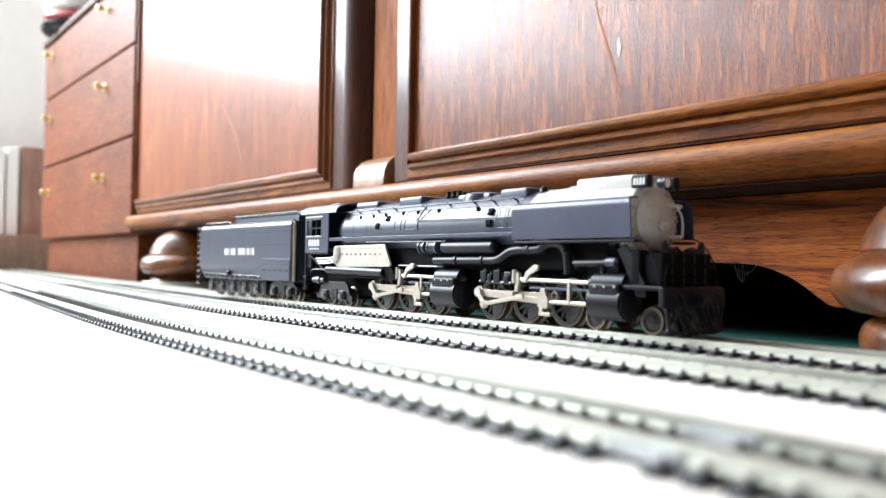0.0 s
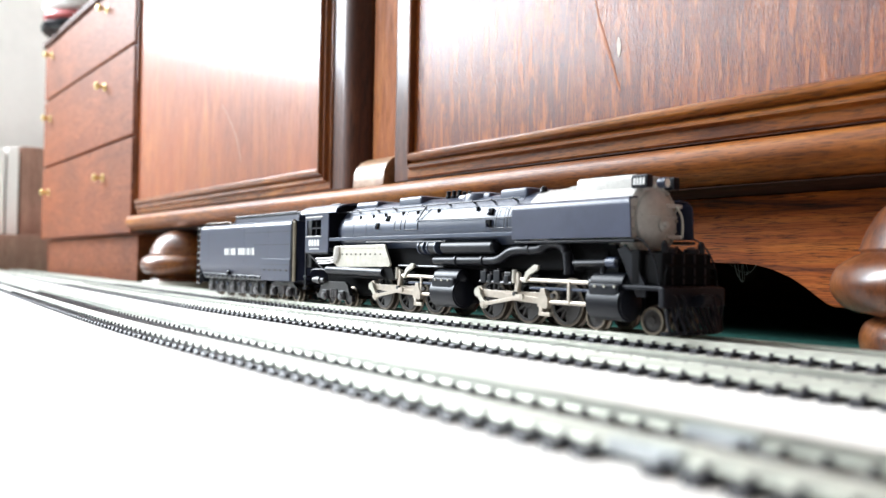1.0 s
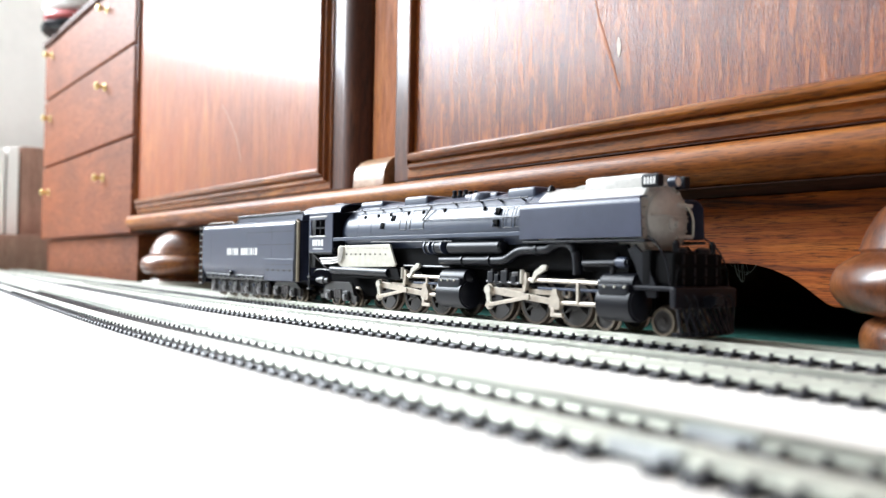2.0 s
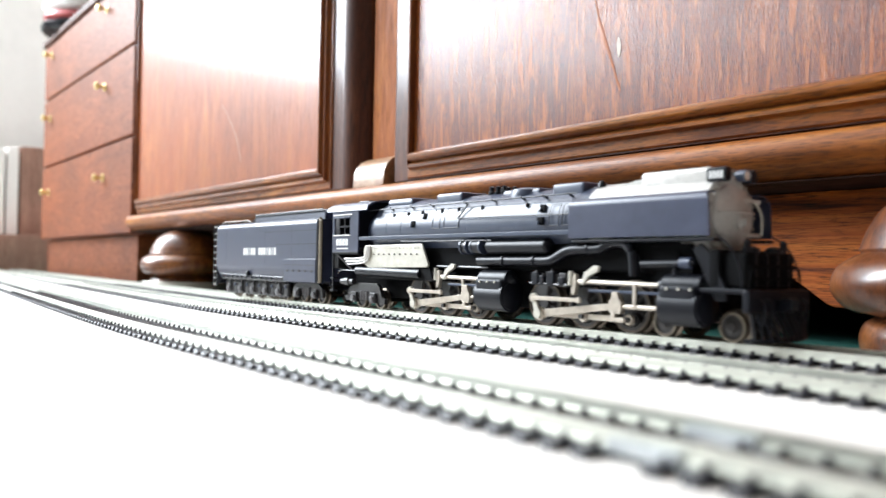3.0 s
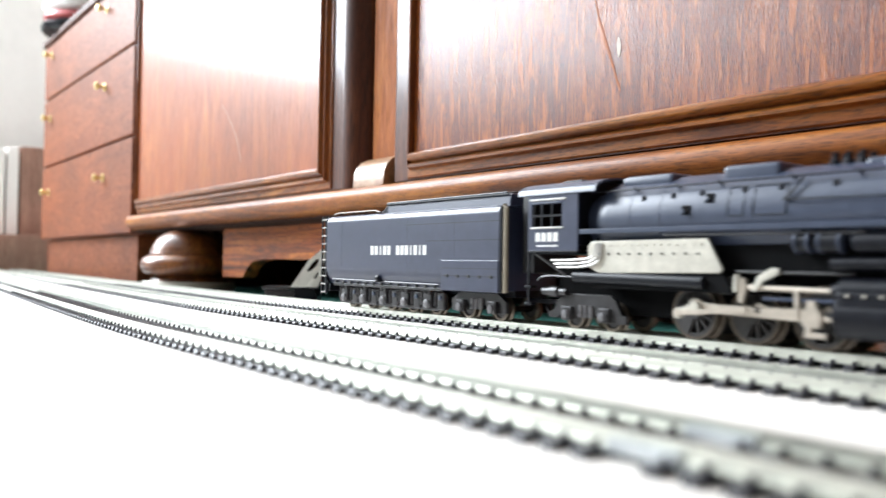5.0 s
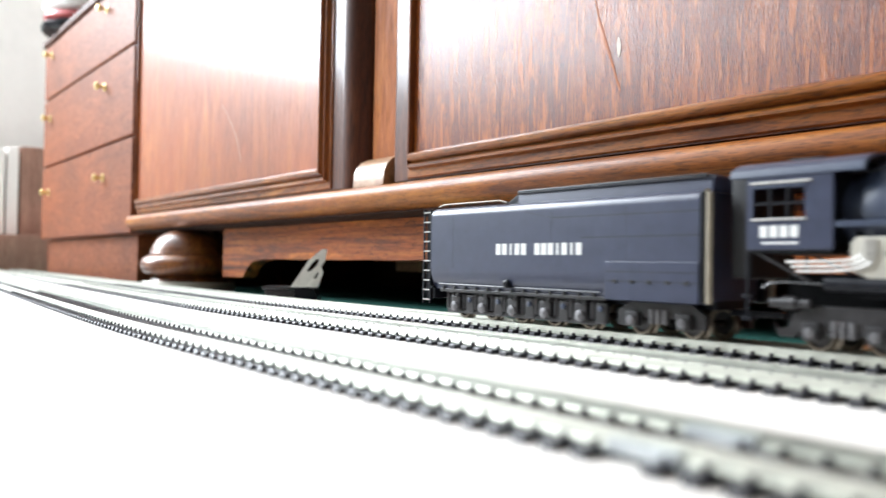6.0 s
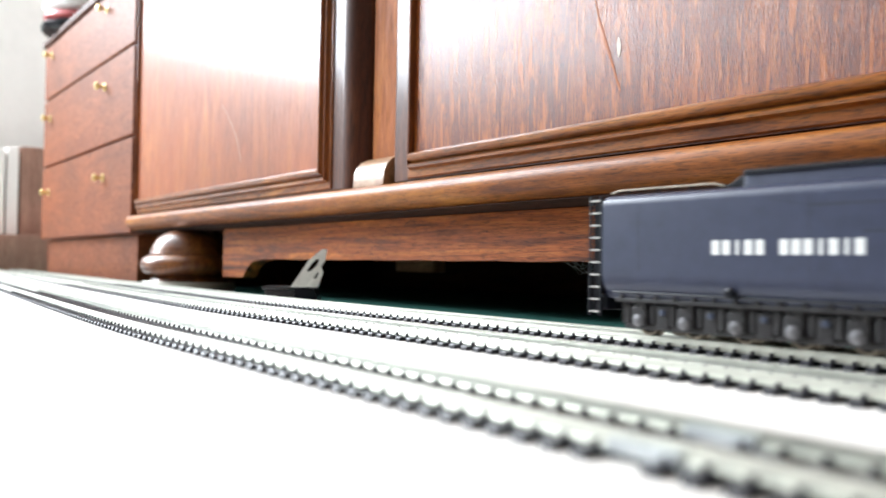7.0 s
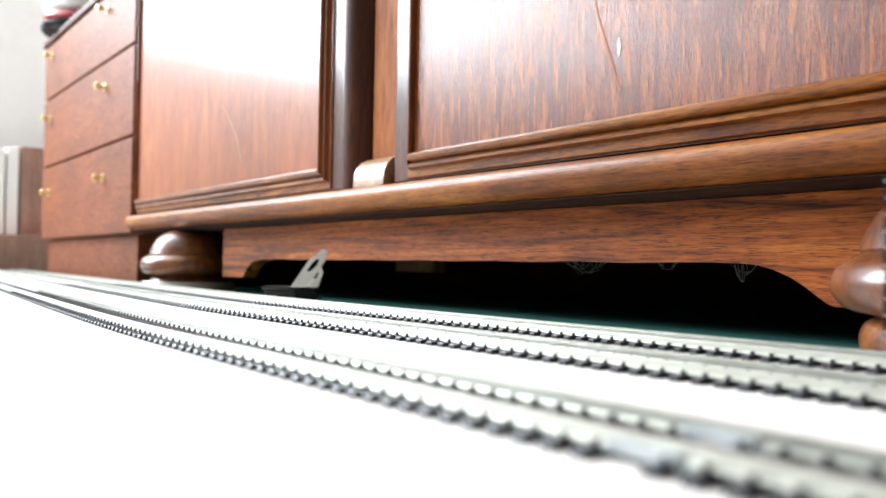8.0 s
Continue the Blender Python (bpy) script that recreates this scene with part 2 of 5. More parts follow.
def room():
    tagged(part("floor", boxed(-2450, 2200, -3200, 1000, -104, FLOOR), CARPET, smooth=0), "dark green short-pile carpet on the floor", "carpet", kind="structure")
    tagged(part("ceiling", boxed(-2450, 2200, -3200, 1000, 2500, 2600), CEILING, smooth=0), "plain white plaster ceiling", "ceiling", kind="structure")
    tagged(part("wall_back", boxed(-2350, 2100, 900, 1000, FLOOR, 2500), PLASTER, smooth=0), "off-white plaster wall behind the furniture", "wall", kind="structure")
    # two walls added out of view, dark so the room reflects less
    tagged(part("wall_front", boxed(-2350, 2100, -3200, -3100, FLOOR, 2500), DIM_WALL, smooth=0), "dim brownish wall out of view, dark to keep reflections low", "wall", kind="structure")
    tagged(part("wall_right", boxed(2100, 2200, -3200, 1000, FLOOR, 2500), DIM_WALL, smooth=0), "dim brownish wall out of view, dark to keep reflections low", "wall", kind="structure")
    bm = bmesh.new()
    y0, y1, z0, z1 = -1500, -100, 570, 2190
    box(bm, -2450, -2350, -3200, y0, FLOOR, 2500)
    box(bm, -2450, -2350, y1, 1000, FLOOR, 2500)
    box(bm, -2450, -2350, y0, y1, FLOOR, z0)
    box(bm, -2450, -2350, y0, y1, z1, 2500)
    tagged(part("wall_left", bm, PLASTER, smooth=0), "off-white plaster wall with a wide window", "wall", kind="structure")
    win = thing("window_1", (0, 0, 0), "wide white-framed window letting in daylight", "window", kind="structure")
    bm = bmesh.new()
    for a, b in ((y0, y0 + 60), (y1 - 60, y1), ((y0 + y1) / 2 - 30, (y0 + y1) / 2 + 30)):
        box(bm, -2430, -2380, a, b, z0, z1, 4)
    box(bm, -2428, -2382, y0, y1, z0, z0 + 60, 4)
    box(bm, -2428, -2382, y0, y1, z1 - 60, z1, 4)
    part("window_frame", bm, WHITE_PAINT, win)
    part("window_sill", boxed(-2420, -2335, y0 - 40, y1 + 40, z0 - 30, z0 - 1, 6), WHITE_PAINT, win)


room()


def base_board():
    ob = part("layout_board", boxed(-1990, 420, -300, 292, -3.6, 0, 0.8), BOARD, smooth=40)
    tagged(ob, "pale wooden board lying on the carpet under the tracks", "board")


base_board()

# ---- wardrobe ----
DOOR_Y, RAIL_Y = 311, 300


def frame_moulding(parent, xa, xb, zb, ka, kb):
    """Bolection moulding round a panel, mitred: one length up each side and one along the foot."""
    prof = [(0, 3.2), (0.4, 5.4), (1.6, 6.8), (3.4, 7.0), (5.0, 6.0), (5.9, 3.6), (6.3, 1.6), (6.8, 1.6), (7.2, 3.8), (8.4, 4.8), (9.8, 4.4), (10.4, 2.2), (11.2, 1.4), (15.8, 1.2), (16.6, 0.3), (0.0, 0.3)]
    corners = ((lambda d: xa - ka * d, lambda d: 1785), (lambda d: xa - ka * d, lambda d: zb - d), (lambda d: xb + kb * d, lambda d: zb - d), (lambda d: xb + kb * d, lambda d: 1785))
    n = len(prof)
    for k, (one, two) in enumerate(zip(corners, corners[1:])):
        bm = bmesh.new()
        p, q = [[bm.verts.new((x(d), DOOR_Y - h, z(d))) for d, h in prof] for x, z in (one, two)]
        for i in range(n):
            bm.faces.new((p[i], p[(i + 1) % n], q[(i + 1) % n], q[i]))
        bm.faces.new(p)
        bm.faces.new(q)
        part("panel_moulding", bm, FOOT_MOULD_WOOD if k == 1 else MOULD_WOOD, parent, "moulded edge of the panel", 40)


def wardrobe():
    w = thing("wardrobe", (0, 0, 0), "old varnished brown wooden wardrobe with moulded door panels and bun feet", "wardrobe")
    x0, x1 = -1032, 360
    zb, zt = 61.5, 82
    part("body", boxed(x0, x1, 334, 870, 65, 1850, 3), STILE_WOOD, w)
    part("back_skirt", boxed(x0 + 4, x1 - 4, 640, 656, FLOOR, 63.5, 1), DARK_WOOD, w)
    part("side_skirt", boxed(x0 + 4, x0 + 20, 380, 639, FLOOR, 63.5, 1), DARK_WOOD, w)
    part("cleat", boxed(-720, -655, 484, 500, 20, 64, 1), PALE_WOOD, w, "pale wooden cleat under the bottom")
    # rounded bottom rail
    under = [(RAIL_Y + 19 - 19 * math.sin(t), zt - 7.5 - 13 * math.cos(t)) for t in [0.5 * math.pi * k / 9 for k in range(10)]]
    over = [(RAIL_Y + 5.5 - 5.5 * math.cos(t), zt - 7.5 + 6.5 * math.sin(t)) for t in (0.4, 0.8, 1.2, 1.5)]
    prof = [(327, zb), *under, *over, (RAIL_Y + 9, zt - 0.8), (333, zt - 0.8), (333, 64.5), (327, 64.5)]
    part("bottom_rail", prism(bmesh.new(), prof, x0 - 6, x1 + 6), RAIL_WOOD, w, "rounded wooden bottom rail worn lighter along its edge", 35)
    # added dark strip: the shade below the rail, put in as colour
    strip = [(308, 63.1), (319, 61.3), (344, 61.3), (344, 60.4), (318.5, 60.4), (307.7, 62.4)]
    part("rail_shade_strip", prism(bmesh.new(), strip, x0, x1), DARK_WOOD, w, "dark strip that puts in the shade under the rail")
    # apron with its arch
    arch = [(-806, 60.2), (-806, 12), (-757, 12), (-753, 15), (-748, 20), (-741, 25.5), (-732, 28.4), (-716, 30)]
    for k in range(24):
        arch.append((-700 + 19.7 * k, 30.2 + 0.3 * math.sin(k * 1.7)))
    arch += [(-231, 30.4), (-216.5, 30.2), (-207, 29.5), (-199, 27.6), (-191, 24.4), (-184.5, 20.6), (-179.5, 17.0), (-175.5, 13.8), (-172, 12.6), (-150, 12.4), (-149, 60.2)]
    part("apron", prism(bmesh.new(), arch, 330, 344, "y", 0.8), APRON_WOOD, w, "scratched dark apron board with an arched cut-out")
    # feet
    foot = [(0.5, -4), (36, -4), (38.5, -2), (39, 4), (37, 8.5), (34, 10.5), (36, 11.8), (43, 13.5), (47.5, 18.5), (48.2, 23.5), (46, 29), (41, 32.8), (38.6, 34), (39.4, 35.2), (38.8, 36.6), (37, 42), (32.5, 50), (25, 56.5), (15, 60), (0.5, 61.3)]
    f = part("foot", lathe(bmesh.new(), [(max(0.3, p.x * 1.07), p.y) for p in smooth_path([(r, z, 0) for r, z in foot], 3)], (0, 0, 0), "z", 48), FOOT_WOOD, w, "turned bun foot", 50)
    f.matrix_basis = pose(-0.1145, 0.328, 0)
    for x in (-0.893, 0.30):
        like(f, w, pose(x, 0.328, 0))
    # doors
    dz = 82.8
    part("centre_post", boxed(-514, -466, 323, 333.5, dz, 1800, 1.5), POST_WOOD, w, "plain post between the doors")
    for a, b, pa, pb in ((-1027, -518, -1019, -564), (-471, 352, -440, 326)):
        ra, rb = (2, 20) if a < -1000 else (7, 3)
        plan = [(a, 333), *[(x, y) for x, y in arc(a + ra, DOOR_Y + ra, ra, 180, 270, 6)], *[(x, y) for x, y in arc(b - rb, DOOR_Y + rb, rb, 270, 360, 10)], (b, 333)]
        d = part("door", prism(bmesh.new(), plan, dz, 1800, "z", 0.4), STILE_WOOD, w, "panelled wooden door with a rounded edge", 50)
        part("panel", boxed(pa, pb, DOOR_Y - 3, DOOR_Y - 0.4, 97, 1780, 0.4), SMOOTH_DOOR_WOOD if a < -1000 else DOOR_WOOD, d, "flat veneered panel, scratched and glossy")
        frame_moulding(d, pa + 0.5, pb - 0.5, 100.2, 0.4 if a < -1000 else 0.6, 0.8)
        if a < -1000:
            k = bmesh.new()
            prism(k, [(-762, 178), (-761.4, 178), (-739, 158), (-723.2, 140), (-714, 118), (-714.6, 118), (-724.6, 140), (-740, 158)], DOOR_Y - 3.1, DOOR_Y - 2.9, "y")
            part("scratch", k, CHIP, d, "pale scuff in the varnish")
        if a > -1000:
            # an old scratch and a chip in the varnish
            k = bmesh.new()
            prism(k, [(-267.5, 113), (-266.2, 113), (-273, 132), (-280.6, 152), (-287, 176), (-287.5, 176), (-281.6, 152), (-274.6, 132)], DOOR_Y - 3.12, DOOR_Y - 2.9, "y")
            part("scratch", k, SCRATCH, d, "bare orange scratch in the varnish")
            k = bmesh.new()
            prism(k, [(-268.0, 129), (-266.9, 131), (-266.4, 135), (-267.2, 138.5), (-268.4, 139.5), (-269.2, 136), (-268.9, 132)], DOOR_Y - 3.15, DOOR_Y - 2.9, "y")
            part("chip", k, BARE, d, "pale chip in the varnish")
    return w


wardrobe()


def chest():
    c = thing("chest_of_drawers", (0, 0, 0), "plain reddish-brown chest of drawers with small brass knobs", "chest of drawers")
    x0, x1, y0 = -1540, -1038, 318
    part("plinth", boxed(x0 + 6, x1 - 2, y0 - 2, 800, FLOOR, 58, 1.5), CHEST_WOOD, c)
    part("body", boxed(x0, x1, y0 + 4, 820, 59, 386, 1.5), CHEST_WOOD, c)
    part("top", boxed(x0 - 8, x1 + 1, y0 - 16, 826, 387, 398, 3), STILE_WOOD, c)
    for z0, z1 in ((61, 179), (182.5, 293), (296.5, 385)):
        d = part("drawer_front", boxed(x0 + 1, x1 - 1, y0 - 12, y0 + 3, z0, z1, 2.0), CHEST_WOOD, c)
        for x in (-1165, -1490):
            zc = {61: 137, 182.5: 260, 296.5: 366}[z0]
            k = part("knob", lathe(bmesh.new(), [(0.5, 0), (6, -0.6), (5.5, -1.6), (2.0, -2.2), (1.8, -6), (4.0, -8), (5.2, -11), (4, -13.5), (0.5, -14)], (x, y0 - 12, zc), "y", 16), BRASS, d, "small brass knob")


chest()

# ---- railway tracks on the board ----
RAIL_TOP, SLEEPER_TOP, PITCH, GAUGE = 4.3, 1.5, 6.2, 16.5
RAIL_PROFILE = [(-1.0, 0), (1.0, 0), (1.0, 0.35), (0.3, 0.6), (0.3, 1.75), (0.55, 2.0), (0.55, 2.4), (0.4, 2.5), (-0.4, 2.5), (-0.55, 2.4), (-0.55, 2.0), (-0.3, 1.75), (-0.3, 0.6), (-1.0, 0.35)]


def bend(x, y, start, slope):
    """A straight that swings away from the camera's side beyond start."""
    u = start - x
    return y + slope * (math.hypot(u, 80) + u) / 2


def sleeper_mesh():
    bm = bmesh.new()
    prism(bm, [(-13.8, 0), (13.8, 0), (13.8, 1.1), (13.4, SLEEPER_TOP), (-13.4, SLEEPER_TOP), (-13.8, 1.1)], -1.3, 1.3)
    for s in (-1, 1):
        for o in (-1, 1):
            box(bm, -0.5, 0.5, s * 8.75 + o * 1.1 - 0.4, s * 8.75 + o * 1.1 + 0.4, SLEEPER_TOP, SLEEPER_TOP + 0.9)
    bmesh.ops.scale(bm, vec=(0.001, 0.001, 0.001), verts=bm.verts)
    bmesh.ops.recalc_face_normals(bm, faces=bm.faces)
    me = bpy.data.meshes.new("sleeper")
    bm.to_mesh(me)
    bm.free()
    me.materials.append(SLEEPER)
    return me


SLEEPER_MESH = sleeper_mesh()


def track(y, start, slope, x0, x1, label, joint=None, first=-1000):
    t = thing("railway_track", (0, 0, 0), label, "model track", "tracks on the board")
    xs = [x0 + 10 * k for k in range(int((x1 - x0) / 10) + 1)]
    for side in (-1, 1):
        bm = bmesh.new()
        rings = []
        for x in xs:
            d = (bend(x + 1, y, start, slope) - bend(x - 1, y, start, slope)) / 2
            c = bend(x, y, start, slope) + side * (GAUGE / 2 + 0.5) * math.sqrt(1 + d * d)
            rings.append([bm.verts.new((x, c + u, SLEEPER_TOP + h * 1.12)) for u, h in RAIL_PROFILE])
        n = len(RAIL_PROFILE)
        for p, q in zip(rings, rings[1:]):
            for k in range(n):
                bm.faces.new((p[k], p[(k + 1) % n], q[(k + 1) % n], q[k]))
        bm.faces.new(rings[0])
        bm.faces.new(rings[-1])
        part("rail", bm, RAILM, t, "bright nickel-silver rail", 40)
    # webs that tie the sleepers under the rails
    bm = bmesh.new()
    for side in (-1, 1):
        for k, x in enumerate(xs[:-1]):
            c0, c1 = bend(x, y, start, slope) + side * 8.75, bend(x + 10, y, start, slope) + side * 8.75
            v = [bm.verts.new(p) for p in ((x, c0 - 1.2, 0.3), (x, c0 + 1.2, 0.3), (x + 10, c1 + 1.2, 0.3), (x + 10, c1 - 1.2, 0.3), (x, c0 - 1.2, 1.3), (x, c0 + 1.2, 1.3), (x + 10, c1 + 1.2, 1.3), (x + 10, c1 - 1.2, 1.3))]
            for f in ((0, 1, 5, 4), (3, 2, 6, 7), (4, 5, 6, 7), (0, 1, 2, 3)):
                bm.faces.new([v[i] for i in f])
    part("sleeper_web", bm, SLEEPER, t, smooth=0)
    far = bmesh.new()
    n = int((x1 - x0) / PITCH)
    for k in range(n):
        x = x1 - PITCH * (k + 0.5)
        if joint and abs(x - joint) < PITCH * 0.5:
            continue
        yc = bend(x, y, start, slope)
        a = math.degrees(math.atan((bend(x + 1, y, start, slope) - bend(x - 1, y, start, slope)) / 2))
        if x > first:
            o = new("sleeper", SLEEPER_MESH)
            o.parent = t
            o.matrix_basis = pose(x / 1000, yc / 1000, 0, 0, 0, a)
        else:
            box(far, x - 1.3, x + 1.3, yc - 13.8, yc + 13.8, 0, SLEEPER_TOP)
    ob = part("far_sleepers", far, SLEEPER, t, smooth=0)
    tagged(ob, kind="stuff")
    if joint:
        for side in (-1, 1):
            c = bend(joint, y, start, slope) + side * 8.75
            bm = box(bmesh.new(), joint - 6, joint + 6, c - 1.5, c - 0.4, SLEEPER_TOP - 0.2, SLEEPER_TOP + 1.5, 0.2)
            box(bm, joint - 8, joint + 8, c + 0.4, c + 1.5, SLEEPER_TOP - 0.2, SLEEPER_TOP + 1.5, 0.2)
            box(bm, joint - 8, joint + 8, c - 1.5, c + 1.5, SLEEPER_TOP - 0.5, SLEEPER_TOP - 0.1, 0.1)
            part("rail_joiner", bm, JOINER, t, "bright steel rail joiner")


track(236.5, -520, 0.070, -1950, 300, "model railway track with dark sleepers carrying the train", first=-900)
track(177.6, -430, 0.075, -1950, 300, "empty model railway track with dark sleepers", first=-900)
track(99.0, -290, 0.074, -1950, 300, "empty model railway track with a rail joint", joint=-73, first=-700)

# ---- steam locomotive ----
PILOT_LENGTH = 0.8
plain_part = part


def spoked(bm, r, s, y, spokes=12):
    """One wheel centre: boss, spokes and inner rim, its outer face at y."""
    w = 1.8
    lathe(bm, [(0.4, 0.5 * s), (2.2, 0.5 * s), (2.6, 0), (2.6, -w * s), (0.4, -w * s)], (0, y, 0), "y", 16)
    n = 28
    rings = [[bm.verts.new((rr * math.cos(2 * math.pi * k / n), yy, rr * math.sin(2 * math.pi * k / n))) for k in range(n)] for rr, yy in ((r - 1.0, y), (r - 1.0, y - s * w), (r - 2.1, y - s * w), (r - 2.1, y))]
    for a, b in zip(rings, [*rings[1:], rings[0]]):
        for k in range(n):
            bm.faces.new((a[k], a[(k + 1) % n], b[(k + 1) % n], b[k]))
    lathe(bm, [(0.4, -s * (w + 0.2)), (r - 1.4, -s * (w + 0.2)), (r - 1.4, -s * (w + 0.5)), (0.4, -s * (w + 0.5))], (0, y, 0), "y", 24)


def driver_wheelset(parent, x, r, crank):
    """Axle with two spoked wheels; crank: where its near pin stands at the start, degrees."""
    bm = bmesh.new()
    for s in (-1, 1):
        spoked(bm, r, s, s * 9.6)
        c = radians(crank if s < 0 else crank - 90)
        # counterweight opposite the pin
        o = [(2.0 * math.cos(c + math.pi + d), 2.0 * math.sin(c + math.pi + d)) for d in (-0.9, 0.9)]
        o = [*o, *[((r - 1.4) * math.cos(c + math.pi + d), (r - 1.4) * math.sin(c + math.pi + d)) for d in (0.75, 0.4, 0, -0.4, -0.75)]]
        prism(bm, o, s * 9.0, s * 9.9, "y")
        rod(bm, (CRANK_R * math.cos(c), s * 9.0, CRANK_R * math.sin(c)), (CRANK_R * math.cos(c), s * 14.6, CRANK_R * math.sin(c)), 0.9, None, 10)
        rod(bm, (CRANK_R * math.cos(c), s * 9.0, CRANK_R * math.sin(c)), (CRANK_R * math.cos(c), s * 10.2, CRANK_R * math.sin(c)), 1.9, None, 12)
    rod(bm, (0, -9, 0), (0, 9, 0), 1.5)
    w = part("driving_wheelset", bm, WHEEL, parent)
    first = None
    for s in (-1, 1):
        for k in range(12):
            m = pose(0, s * 0.0088, 0, 0, 30 * k, 0)
            if first is None:
                first = part("spoke", rod(bmesh.new(), (2.2, 0, 0), (r - 1.6, 0, 0), 0.75, 0.6, 6), WHEEL, w)
                first.matrix_basis = m
            else:
                like(first, w, m)
    for s in (-1, 1):
        part("tyre", lathe(bmesh.new(), [(r - 1.0, 0.1 * s), (r - 0.1, 0.1 * s), (r, -0.2 * s), (r + 0.05, -2.1 * s), (r + 1.1, -2.4 * s), (r + 1.1, -2.9 * s), (r - 1.0, -2.9 * s), (r - 1.0, 0.1 * s)], (0, s * 9.6, 0), "y", 40), DRIVER_TYRE, w, "bronze-tinted metal tyre")
    w.matrix_basis = pose(x / 1000, 0, r / 1000)
    return w


def small_wheelset(parent, x, r):
    bm = bmesh.new()
    for s in (-1, 1):
        lathe(bm, [(0.3, 0.4 * s), (1.4, 0.4 * s), (1.6, 0.0), (2.6, -0.5 * s), (r - 1.5, -0.5 * s), (r - 1.0, 0.0), (r - 0.9, -2.4 * s), (0.3, -2.4 * s)], (0, s * 9.6, 0), "y", 28)
    rod(bm, (0, -8, 0), (0, 8, 0), 1.1)
    for k in range(4):
        a = k * math.pi / 2
        rod(bm, (2.4 * math.cos(a), -9.0, 2.4 * math.sin(a)), (2.4 * math.cos(a), -9.25, 2.4 * math.sin(a)), 0.35, None, 6)
    w = part("wheelset", bm, WHEEL, parent)
    for s in (-1, 1):
        part("tyre", lathe(bmesh.new(), [(r - 0.95, 0.1 * s), (r - 0.1, 0.1 * s), (r, -0.2 * s), (r + 0.05, -2.0 * s), (r + 0.9, -2.3 * s), (r + 0.9, -2.8 * s), (r - 0.95, -2.8 * s), (r - 0.95, 0.1 * s)], (0, s * 9.6, 0), "y", 36), TYRE, w, "bronze-tinted metal tyre")
    w.matrix_basis = pose(x / 1000, 0, r / 1000)
    return w


DRIVER_R, SMALL_R, CRANK_R = 8.8, 4.85, 4.4
CRANKS = ((2.5, 137.0), (85.5, 137.0))
turning = []
rods = []

loco = thing("steam_locomotive", (-349.3, 236.5, 4.3), "black and grey articulated model steam locomotive with silver smokebox front", "locomotive")
tender = thing("tender", (-349.3, 236.5, 4.3), "black model tender with white lettering bars, coupled behind the locomotive", "tender")

BC, BR = 39.6, 14.6


